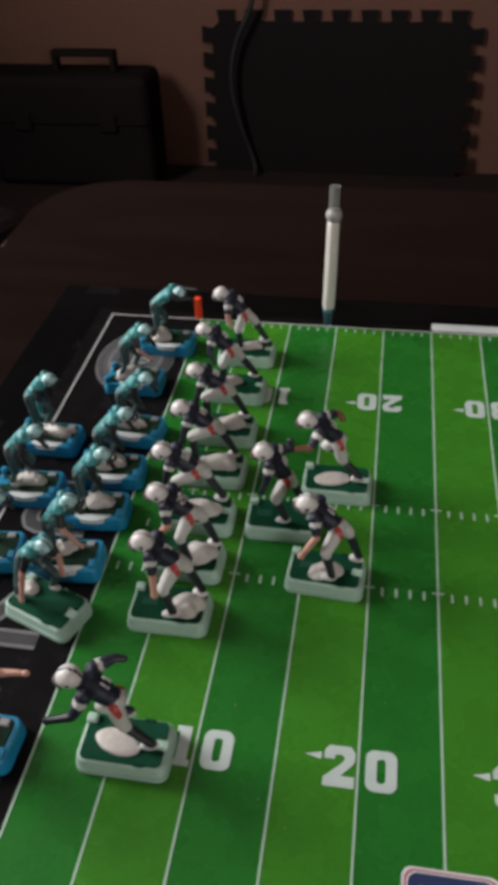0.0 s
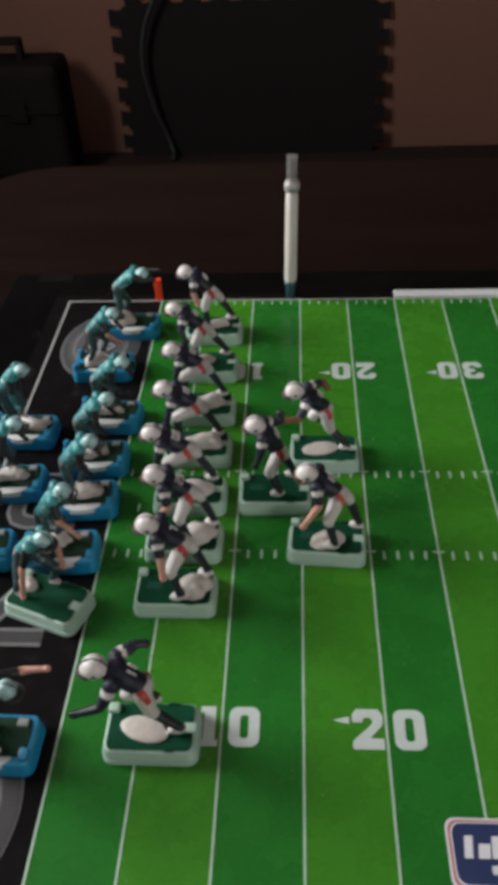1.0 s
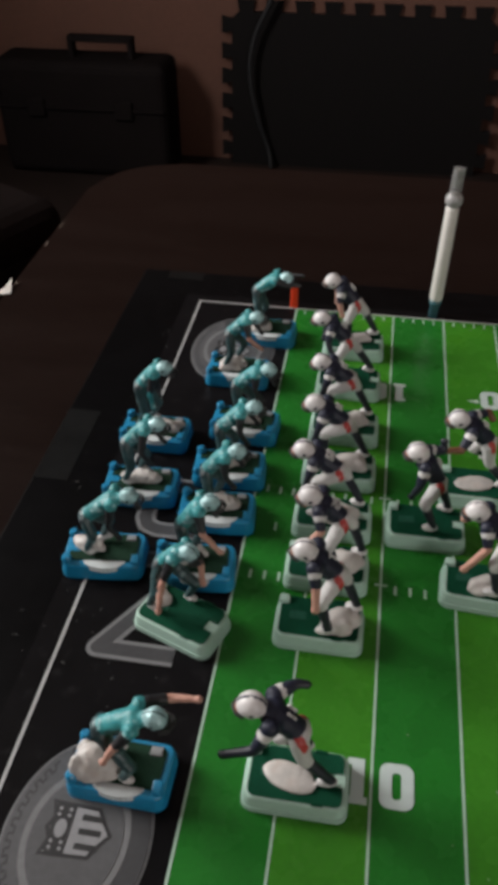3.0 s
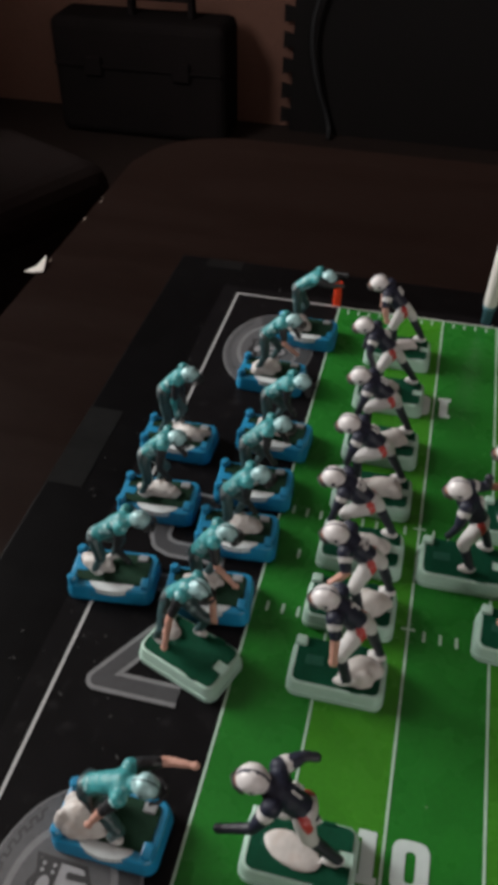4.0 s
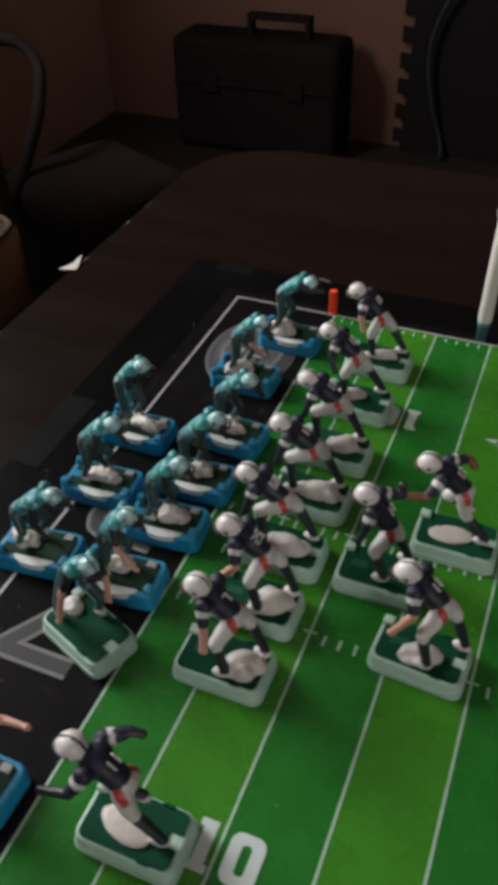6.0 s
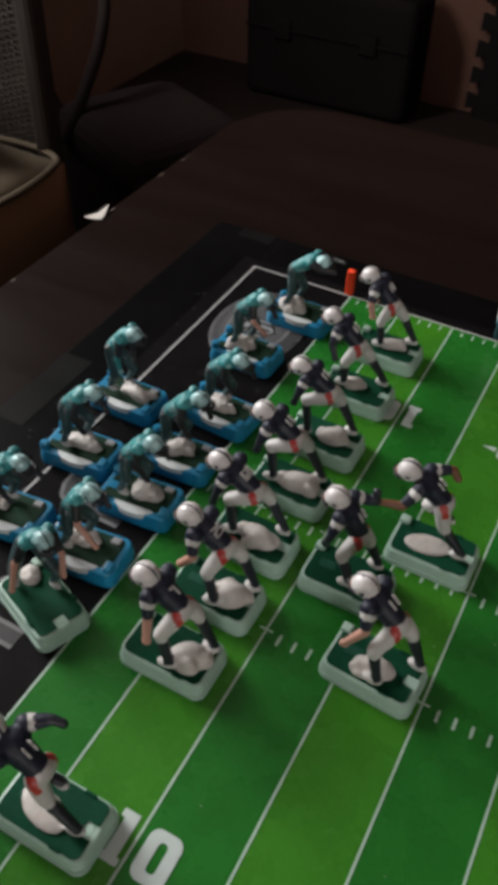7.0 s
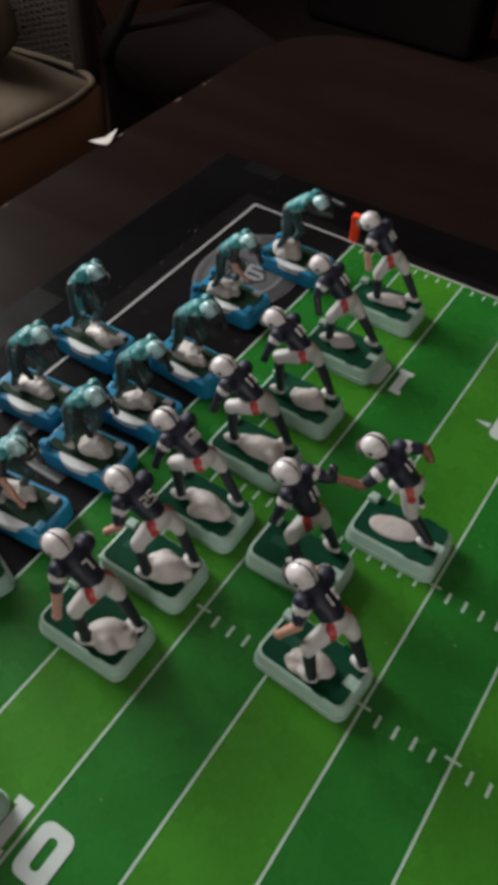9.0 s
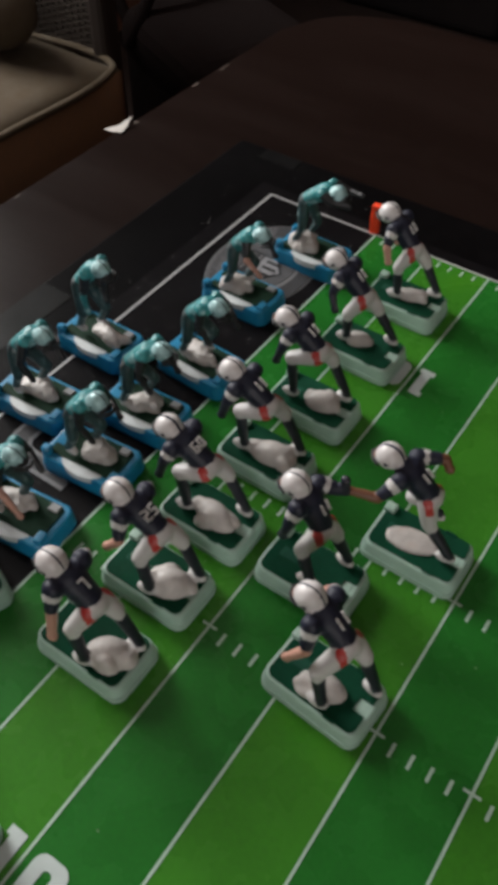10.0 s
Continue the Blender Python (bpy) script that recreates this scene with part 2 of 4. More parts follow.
def limb(bm, p0, p1, r0, r1, mi=0, segs=10):
    """A tapered limb with round ends."""
    d = (Vector(p1) - Vector(p0)).length or 1e-6
    prof = [(-r0 / d * math.cos(a), r0 * math.sin(a)) for a in (0.25, 0.7, 1.15)] + [(0, r0), (0.5, (r0 + r1) / 2 * 1.04), (1, r1)]
    prof += [(1 + r1 / d * math.cos(a), r1 * math.sin(a)) for a in (1.15, 0.7, 0.25)]
    lathe(bm, p0, p1, prof, segs, mi)


def blob(bm, c, r, mi=0, rot=(0, 0, 0), n=12, m=8):
    """An egg-shaped form."""
    e = Euler([radians(a) for a in rot]).to_matrix()
    rows = []
    for j in range(1, m):
        a = math.pi * j / m
        rows.append([bm.verts.new(Vector(c) + e @ Vector((r[0] * math.sin(a) * math.cos(2 * math.pi * i / n), r[1] * math.sin(a) * math.sin(2 * math.pi * i / n), r[2] * math.cos(a)))) for i in range(n)])
    top, bot = bm.verts.new(Vector(c) + e @ Vector((0, 0, r[2]))), bm.verts.new(Vector(c) - e @ Vector((0, 0, r[2])))
    fs = []
    for a, b in zip(rows, rows[1:]):
        fs += [bm.faces.new((a[i], b[i], b[(i + 1) % n], a[(i + 1) % n])) for i in range(n)]
    fs += [bm.faces.new((top, rows[0][i], rows[0][(i + 1) % n])) for i in range(n)]
    fs += [bm.faces.new((bot, rows[-1][(i + 1) % n], rows[-1][i])) for i in range(n)]
    for f in fs:
        f.material_index = mi
    return fs


def tube(name, points, radius, mat, parent=None, label=""):
    """A round cord through the points, as a mesh."""
    cu = bpy.data.curves.new(name, "CURVE")
    cu.dimensions, cu.bevel_depth, cu.bevel_resolution = "3D", radius, 2
    sp = cu.splines.new("BEZIER")
    sp.bezier_points.add(len(points) - 1)
    for b, p in zip(sp.bezier_points, points):
        b.co, b.handle_left_type, b.handle_right_type = p, "AUTO", "AUTO"
    tmp = new("cord_shape", cu)
    me = bpy.data.meshes.new_from_object(tmp.evaluated_get(bpy.context.evaluated_depsgraph_get()))
    bpy.data.objects.remove(tmp)
    me.name = name
    me.materials.clear()
    me.materials.append(mat)
    ob = new(name, me)
    for p in me.polygons:
        p.use_smooth = True
    if parent:
        ob.parent = parent
    if label:
        ob["label"] = label
    return ob


# ---- room ----
def wall(name, x0, y0, x1, y1):
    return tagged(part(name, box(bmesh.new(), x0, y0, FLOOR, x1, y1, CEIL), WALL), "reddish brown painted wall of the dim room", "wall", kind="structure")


T = 0.12
wall("wall_north", WALL_W - T, WALL_N, WALL_E + T, WALL_N + T)
# south wall, left open where the added fill lamp shines in
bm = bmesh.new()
box(bm, WALL_W - T, WALL_S - T, FLOOR, FILL_WIN[0], WALL_S, CEIL)
box(bm, FILL_WIN[1], WALL_S - T, FLOOR, WALL_E + T, WALL_S, CEIL)
box(bm, FILL_WIN[0], WALL_S - T, FLOOR, FILL_WIN[1], WALL_S, FILL_WIN[2])
box(bm, FILL_WIN[0], WALL_S - T, FILL_WIN[3], FILL_WIN[1], WALL_S, CEIL)
tagged(part("wall_south", bm, WALL), "reddish brown painted wall with an unseen opening added for fill light", "wall", kind="structure")
wall("wall_east", WALL_E, WALL_S, WALL_E + T, WALL_N)
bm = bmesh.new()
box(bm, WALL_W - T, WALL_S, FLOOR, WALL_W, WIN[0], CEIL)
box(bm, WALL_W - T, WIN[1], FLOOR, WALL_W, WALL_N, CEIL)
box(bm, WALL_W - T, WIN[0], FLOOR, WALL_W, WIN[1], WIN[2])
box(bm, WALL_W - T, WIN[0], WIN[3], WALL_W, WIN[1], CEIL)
tagged(part("wall_west", bm, WALL_BRIGHTENED), "reddish brown wall with the window, its colour brightened for missing light", "wall", kind="structure")
tagged(part("floor", box(bmesh.new(), WALL_W - T, WALL_S - T, FLOOR - 0.1, WALL_E + T, WALL_N + T, FLOOR), CARPET), "very dark carpet floor", "floor", kind="structure")
tagged(part("ceiling", box(bmesh.new(), WALL_W - T, WALL_S - T, CEIL, WALL_E + T, WALL_N + T, CEIL + 0.1), CEILING), "plain pale ceiling of the room", "ceiling", kind="structure")
win = thing("window_1", "painted window frame in the side wall", "window", kind="structure")
bm = bmesh.new()
for y0, y1, z0, z1 in ((WIN[0], WIN[1], WIN[2], WIN[2] + 0.05), (WIN[0], WIN[1], WIN[3] - 0.05, WIN[3]), (WIN[0], WIN[0] + 0.05, WIN[2] + 0.05, WIN[3] - 0.05), (WIN[1] - 0.05, WIN[1], WIN[2] + 0.05, WIN[3] - 0.05)):
    box(bm, WALL_W - 0.07, y0, z0, WALL_W - 0.02, y1, z1)
part("window_frame", bm, WIN_FRAME, win)
# frame for the added fill opening, out of view
win = thing("fill_window", "unseen window frame added around the fill light in the rear wall", "window", kind="structure")
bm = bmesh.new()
for x0, x1, z0, z1 in ((FILL_WIN[0], FILL_WIN[1], FILL_WIN[2], FILL_WIN[2] + 0.05), (FILL_WIN[0], FILL_WIN[1], FILL_WIN[3] - 0.05, FILL_WIN[3]), (FILL_WIN[0], FILL_WIN[0] + 0.05, FILL_WIN[2] + 0.05, FILL_WIN[3] - 0.05), (FILL_WIN[1] - 0.05, FILL_WIN[1], FILL_WIN[2] + 0.05, FILL_WIN[3] - 0.05)):
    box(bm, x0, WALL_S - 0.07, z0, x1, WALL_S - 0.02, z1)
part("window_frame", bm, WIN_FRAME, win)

# ---- table ----
TT = -0.049                                   # table top's height; the board's surface is z = 0
table = thing("table", "dark brown lacquered wooden table with worn edges", "table")
bm = bmesh.new()
prism(bm, rounded(-0.255, -0.66, 1.25, 0.382, 0.085, 8), TT - 0.04, TT)
bmesh.ops.bevel(bm, geom=[e for e in bm.edges if abs(e.verts[0].co.z - e.verts[1].co.z) < 1e-6], offset=0.004, segments=2, affect="EDGES")
part("tabletop", bm, TABLE, table)
for x in (-0.17, 1.16):
    for y in (-0.57, 0.29):
        bm = bmesh.new()
        lathe(bm, (x, y, FLOOR), (x, y, TT - 0.04), [(0, 0.022), (0.7, 0.030), (0.9, 0.036), (1, 0.036)], 16)
        part("leg", bm, TABLE, table, smooth=True)
# chipped, paler spots along the edge of the top
for k in range(12):
    y = random.uniform(-0.35, 0.26)
    bm = bmesh.new()
    w = random.uniform(0.0008, 0.0060)
    prism(bm, [(-0.2535 + random.uniform(-0.0008, 0.0012), y - w), (-0.2522 + random.uniform(-0.0006, 0.0006), y - w * 0.3), (-0.2524, y + w), (-0.2540, y + w * 0.6)], TT - 0.0005, TT + 0.0003)
    part("edge_chip", bm, TABLE_EDGE, table)

# ---- game board ----
U = 0.034                                     # five yards
W = 0.4335                                    # the field's width
EZ0, G = -0.0690, 0.0005                      # end line and goal line
board = thing("game_board", "tabletop football game board with glossy green field and black end zone", "game board")
bm = bmesh.new()
box(bm, -0.121, -W - 0.045, TT, 20 * U + 0.103, 0.045, -0.0012, 0.0012, 2)
part("frame", bm, BOARD_SIDE, board, "black board frame")
bm = bmesh.new()
box(bm, -0.0805, -W - 0.009, -0.0012, 20 * U + 0.0805, 0.009, 0.0)
part("field_sheet", bm, BOARD, board, "black printed sheet with small scuffs")
LV = 0.0003
def flat(name, outline, mat, z0=0.0, h=LV, label=""):
    bm = bmesh.new()
    prism(bm, outline, z0, z0 + h)
    return part(name, bm, mat, board, label)


def quad(x0, y0, x1, y1):
    return [(x0, y0), (x1, y0), (x1, y1), (x0, y1)]


for k in range(20):
    flat("turf_stripe", quad(k * U if k else G, -W, (k + 1) * U, 0), TURF_LIGHT if k % 2 else TURF_DARK)
for k in range(21):
    x = k * U if k else G
    flat("yard_line", quad(x - 0.00048, -W, x + 0.00048, 0), PAINT, LV, 0.0002)
for x, y0, y1 in ((EZ0, -W, 0), (20 * U + 0.069, -W, 0)):
    flat("end_line", quad(x - 0.00065, y0, x + 0.00065, y1), BORDER, 0, LV)
for y in (0, -W):
    flat("sideline", quad(EZ0 - 0.00065, y - 0.0006, 20 * U + 0.07, y + 0.0006), BORDER, LV, 0.0002)
bm = bmesh.new()
box(bm, -0.0006, -0.0026, LV, 0.0006, 0.0026, LV + 0.0002)
mark = part("hash_mark", bm, PAINT, board)
mark.location = (U * 0.2, -0.1870, 0)
for k in range(20):
    for q in (1, 2, 3, 4):
        x = k * U + U * q / 5
        for y in (-0.1870, -0.2460):
            if (k, q, y) != (0, 1, -0.1870):
                o = mark.copy()
                scene.collection.objects.link(o)
                o.location = (x, y - 0.0008, 0)
bm = bmesh.new()
box(bm, -0.0005, -0.0022, LV, 0.0005, 0.0022, LV + 0.0002)
mark = part("sideline_tick", bm, PAINT, board)
mark.location = (U * 0.2, -0.0046, 0)
for k in range(20):
    for q in (1, 2, 3, 4):
        for y in (-0.0046, -W + 0.0046):
            if (k, q, y) != (0, 1, -0.0046):
                o = mark.copy()
                scene.collection.objects.link(o)
                o.location = (k * U + U * q / 5, y, 0)
for k in range(1, 20):
    for y in (-0.1856, -0.2446):
        flat("cross_mark", quad(k * U - 0.003, y - 0.0005, k * U + 0.003, y + 0.0005), PAINT, LV + 0.0002, 0.0001)


flat("try_mark", quad(0.0140, -0.2172, 0.0150, -0.2118), PAINT, LV, 0.0002)

TWO = ((0, 0), (1, 0), (1, .27), (.55, .27), (.92, .55), (1, .66), (1, .85), (.85, 1), (.15, 1), (0, .86), (0, .66), (.34, .66), (.34, .74), (.42, .78), (.58, .78), (.66, .72), (.66, .66), (.58, .58), (0, .2))
THREE = ((0, .14), (.15, 0), (.85, 0), (1, .14), (1, .42), (.88, .5), (1, .58), (1, .86), (.85, 1), (.15, 1), (0, .86), (0, .68), (.34, .68), (.34, .76), (.42, .79), (.58, .79), (.66, .74), (.66, .64), (.58, .59), (.38, .59), (.38, .41), (.58, .41), (.66, .36), (.66, .26), (.58, .21), (.42, .21), (.34, .24), (.34, .32), (0, .32))


def digit(ch, x0, y0, x1, y1, turn):
    """A bold block numeral that fills the given rectangle."""
    place = lambda u, w: (x0 + (1 - u if turn else u) * (x1 - x0), y0 + (1 - w if turn else w) * (y1 - y0))
    z0, z1 = LV + 0.0002, LV + 0.0003
    bm = bmesh.new()
    if ch == "0":
        r = rounded(0, 0, 1, 1.4, 0.30, 6)
        q = rounded(0.36, 0.29, 0.64, 1.11, 0.12, 6)
        ring(bm, [place(u, w / 1.4) for u, w in r], [place(u, w / 1.4) for u, w in q], z0, z1)
    elif ch == "1":
        prism(bm, [place(u, w) for u, w in ((0.1, 0), (1, 0), (1, 0.16), (0.84, 0.16), (0.84, 1), (0.1, 1), (0.1, 0.84), (0.28, 0.84), (0.28, 0.16), (0.1, 0.16))], z0, z1)
    elif ch in "23":
        prism(bm, [place(u, w) for u, w in (TWO if ch == "2" else THREE)], z0, z1)
    else:
        cu = bpy.data.curves.new("numeral", "FONT")
        cu.body, cu.offset = ch, 0.03
        tmp = new("numeral_shape", cu)
        me = bpy.data.meshes.new_from_object(tmp.evaluated_get(bpy.context.evaluated_depsgraph_get()))
        bpy.data.objects.remove(tmp)
        co = np.array([v.co[:] for v in me.vertices])
        lo, hi = co.min(0), co.max(0)
        for v in me.vertices:
            v.co = (*place((v.co.x - lo[0]) / (hi[0] - lo[0]), (v.co.y - lo[1]) / (hi[1] - lo[1])), z0)
        bm.from_mesh(me)
        out = bmesh.ops.extrude_face_region(bm, geom=bm.faces[:])
        for v in out["geom"]:
            if isinstance(v, bmesh.types.BMVert):
                v.co.z = z1
    part("numeral", bm, DIGIT, board, "white printed numeral " + ch)


for k, number in ((2, "10"), (4, "20"), (6, "30"), (8, "40"), (10, "50"), (12, "40"), (14, "30"), (16, "20"), (18, "10")):
    x = k * U
    a, b = number
    narrow = 0.004 if a == "1" else 0
    digit(a, x - 0.0140 + narrow, -0.3505, x - 0.0013, -0.3325, False)
    digit(b, x + 0.0030, -0.3505, x + 0.0158, -0.3325, False)
    digit(b, x - 0.0140, -0.0985, x - 0.0020, -0.0810, True)
    digit(a, x + 0.0020, -0.0985, x + 0.0140 - narrow, -0.0810, True)
    if k != 10:
        s = -1 if k < 10 else 1
        for y in (-0.3378, -0.0920):
            flat("arrow", [(x + s * 0.0222, y), (x + s * 0.0152, y + 0.0017), (x + s * 0.0152, y - 0.0017)][::s], DIGIT, LV + 0.0002, 0.0001)

# end zone prints: outlined block strokes, and a grey oval emblem at each end
def stroke(points, width, mat, z, h):
    for i, (x, y) in enumerate(points[1:-1]):
        flat("end_zone_stroke", oval(x, y, width / 2, width / 2, 14), mat, z, h - 0.00001 * (i + 1))
    for i, ((ax, ay), (bx, by)) in enumerate(zip(points, points[1:])):
        d = math.hypot(bx - ax, by - ay)
        nx, ny = -(by - ay) / d * width / 2, (bx - ax) / d * width / 2
        ex, ey = (bx - ax) / d * width * 0.04, (by - ay) / d * width * 0.04
        flat("end_zone_stroke", [(ax + nx - ex, ay + ny - ey), (ax - nx - ex, ay - ny - ey), (bx - nx + ex, by - ny + ey), (bx + nx + ex, by + ny + ey)], mat, z, h + 0.00001 * i)


GLYPHS = [
    [[(-0.0185, -0.2985), (-0.0520, -0.2985), (-0.0185, -0.2455), (-0.0520, -0.2455)]],
    [[(-0.0185, -0.2255), (-0.0440, -0.2255), (-0.0495, -0.2232), (-0.0520, -0.2180), (-0.0520, -0.2000), (-0.0500, -0.1950), (-0.0450, -0.1925), (-0.0300, -0.1925)]],
]
for g, glyph in enumerate(GLYPHS):
    for s in glyph:
        stroke(s, 0.0100, GREY_FILL, 0.0, LV)
        stroke(s, 0.0062, GREY_DARK, 0.0, LV + 0.0001)
for cy, s in ((-0.3790, 1), (-0.0580, -1)):
    cx = -0.0348
    for rx, ry, mat, z in ((0.0272, 0.0385, GREY_FILL, 0.0), (0.0263, 0.0375, GREY_DARK, 0.00030), (0.0192, 0.0262, GREY_FILL, 0.00045), (0.0168, 0.0230, GREY_MID, 0.00060)):
        flat("emblem_oval", oval(cx, cy, rx, ry), mat, z, 0.0003)
    # paler sector of the ring with a battlement line along it
    arc = [radians(118 + 3 * k) for k in range(43)]
    ring_at = lambda f, a: (cx + f * 0.0272 * math.cos(a), cy + f * 0.0385 * math.sin(a))
    flat("emblem_sector", [ring_at(0.965, a) for a in arc] + [ring_at(0.70, a) for a in arc[::-1]], GREY_MID, 0.0005, 0.00012)
    for k in range(22):
        a0, a1 = radians(128 + 4.6 * k), radians(128 + 4.6 * (k + 1))
        f0, f1 = (0.90, 0.835)[k % 2], (0.835, 0.90)[k % 2]
        w = radians(0.7)
        flat("lace_mark", [ring_at(f0 - 0.012, a0), ring_at(f0 + 0.012, a0), ring_at(f0 + 0.012, a1 + w), ring_at(f0 - 0.012, a1 + w)], GREY_DARK, 0.00062, 0.00006)
        flat("lace_mark", [ring_at(min(f0, f1), a1 - w), ring_at(max(f0, f1), a1 - w), ring_at(max(f0, f1), a1 + w), ring_at(min(f0, f1), a1 + w)], GREY_DARK, 0.00069, 0.00003)
    # shield: plain shape, top towards the end line
    def shield(k, dz, mat):
        pts = [(-0.0125, -0.0100), (-0.0105, -0.0040), (-0.0125, 0.0000), (-0.0105, 0.0040), (-0.0125, 0.0100), (0.0060, 0.0092), (0.0085, 0.0050), (0.0125, 0.0000), (0.0085, -0.0050), (0.0060, -0.0092)]
        flat("shield", [(-0.0345 + k * x, cy + 0.0025 * s + k * y) for x, y in pts], mat, 0.0009 + dz, 0.0001)
    shield(1.0, 0, INK)
    shield(0.86, 0.0001, GREY_LIGHT)
    flat("shield_band", quad(-0.0450, cy + 0.0025 * s - 0.0085, -0.0375, cy + 0.0025 * s + 0.0085), INK, 0.0011, 0.0001)
    flat("shield_ball", oval(-0.0412, cy + 0.0025 * s, 0.0022, 0.0034, 16), GREY_LIGHT, 0.0012, 0.0001)
    for k in (-1, 1):
        for dx in (-0.0432, -0.0394):
            for dy in (0.0048, 0.0070):
                flat("shield_star", oval(dx, cy + 0.0025 * s + k * dy, 0.0007, 0.0007, 8), GREY_LIGHT, 0.0012, 0.0001)
    for k in (-0.0052, 0.0, 0.0050):
        flat("shield_bar", quad(-0.0345, cy + 0.0025 * s + k - 0.0011, -0.0262, cy + 0.0025 * s + k + 0.0011), INK, 0.0011, 0.0001)

# blue sign printed on the field, its lettering as plain bars
SX, SY = 0.1720, -0.3900
for g, (mat, z) in enumerate(((SIGN_WHITE, 0), (PINK_PRINT, 0.0001), (SIGN_WHITE, 0.0002), (NAVY_PRINT, 0.0003))):
    e = (0.0, 0.0009, 0.0018, 0.0023)[g]
    o = [(x, y + 0.0012 * (1 - ((x - SX) / 0.018) ** 2) * (1 if y > SY else -1)) for x, y in rounded(SX - 0.0180 + e, SY - 0.0125 + e, SX + 0.0180 - e, SY + 0.0125 - e, 0.0035, 6)]
    flat("sign_panel", o, mat, LV + 0.0002 + z, 0.0001)
for k, (w, h) in enumerate(((0.0030, 0.0080), (0.0042, 0.0052), (0.0042, 0.0080), (0.0042, 0.0052), (0.0034, 0.0052))):
    x = SX - 0.0122 + 0.0050 * k
    flat("sign_bar", [(x, SY - 0.0018), (x + w, SY - 0.0018), (x + w + 0.0008, SY - 0.0018 + h), (x + 0.0008, SY - 0.0018 + h)], SIGN_WHITE, LV + 0.0006, 0.0001)
flat("sign_bar", quad(SX - 0.003, SY - 0.0072, SX + 0.0115, SY - 0.0042), SIGN_WHITE, LV + 0.0006, 0.0001)

# dust and scuffs on the black print
bm = bmesh.new()
rnd = random.Random(5)
for k in range(170):
    x, y, r = rnd.uniform(-0.098, -0.002), rnd.uniform(-0.42, 0.03), rnd.uniform(0.00015, 0.0005)
    a = rnd.uniform(0, 3.1)
    st = rnd.uniform(1, 3)
    prism(bm, [(x + r * st * math.cos(w) * math.cos(a) - r * math.sin(w) * math.sin(a), y + r * st * math.cos(w) * math.sin(a) + r * math.sin(w) * math.cos(a)) for w in (0.2, 1.4, 2.9, 4.4)], 0.0, 0.00008)
part("dust", bm, DUST, board, "pale dust specks")["kind"] = "stuff"

bm = bmesh.new()
for k in range(70):
    x, y, r = rnd.uniform(0.01, 0.30), rnd.uniform(-0.43, -0.01), rnd.uniform(0.00012, 0.0004)
    prism(bm, oval(x, y, r * rnd.uniform(1, 2.4), r, 6), LV, LV + 0.00006)
part("speck", bm, SPECK, board, "pale specks on the field")["kind"] = "stuff"

# rails and plastic pieces fixed on the board's margin
bm = bmesh.new()
box(bm, 0.1705, 0.0015, 0.0, 0.52, 0.0105, 0.0016, 0.0004, 1)
tagged(part("score_strip", bm, DIAL), "white plastic strip lying along the far sideline", "strip")
for x0, y0, x1, y1 in ((-0.1005, 0.0320, -0.0745, 0.0435), (-0.1205, -0.1970, -0.1010, -0.1350)):
    bm = bmesh.new()
    box(bm, x0, y0, -0.0012, x1, y1, -0.0009, 0.0001, 1)
    tagged(part("clear_tab", bm, SMOKE), "smoky clear plastic tab on the black frame", "plastic tab", "tabs on the frame")

# ---- post and corner marker beside the field ----
post = thing("sideline_post", "white tube post with grey ball and clear tip beside the sideline", "post", at=pose(0.0948, 0.0050, 0.0, 0, 1.0, 0))
bm = bmesh.new()
lathe(bm, (0, 0, 0), (0, 0, 0.0135), [(0, 0.0032), (0.75, 0.0032), (0.8, 0.0041), (1, 0.0041)], 20)
part("foot", bm, TUBE_TEAL, post, "dark teal foot", True)
bm = bmesh.new()
lathe(bm, (0, 0, 0.0135), (0, 0, 0.0800), [(0, 0.0039), (0.02, 0.0044), (0.98, 0.0042), (1, 0.0037)], 20)
part("tube", bm, TUBE_WHITE, post, "white tube", True)
bm = bmesh.new()
blob(bm, (0, 0, 0.0845), (0.0056, 0.0056, 0.0055), n=20, m=12)
part("ball", bm, TUBE_GREY, post, "grey ball", True)
bm = bmesh.new()
lathe(bm, (0, 0, 0.0885), (0, 0, 0.1045), [(0, 0.0036), (1, 0.0036)], 20)
part("tip", bm, CLEAR, post, "clear tip", False)
bm = bmesh.new()
box(bm, -0.0042, 0.0002, 0.0, 0.0006, 0.0044, 0.0172, 0.0006, 2)
tagged(part("corner_marker", bm, ORANGE), "small bright orange marker at the goal line", "marker")

# ---- paper scrap on the table ----
bm = bmesh.new()
prism(bm, [(-0.265, 0.0655), (-0.2575, 0.0660), (-0.2500, 0.0690), (-0.2520, 0.0765), (-0.2550, 0.0880), (-0.2590, 0.0770)], TT + 0.0006, TT + 0.0014)
for v in bm.verts:
    if v.co.y > 0.085:
        v.co.z += 0.004
tagged(part("paper_scrap", bm, PAPER), "torn scrap of white paper on the table edge", "paper")


# ---- player bases ----
BASE_GREY = material("pale_grey_plastic", (0.20, 0.205, 0.21), 0.5, vary=0.1, scale=300)
HB = 0.0088                                   # a base's height
L2, W2 = 0.0192, 0.0117                       # half its length and width


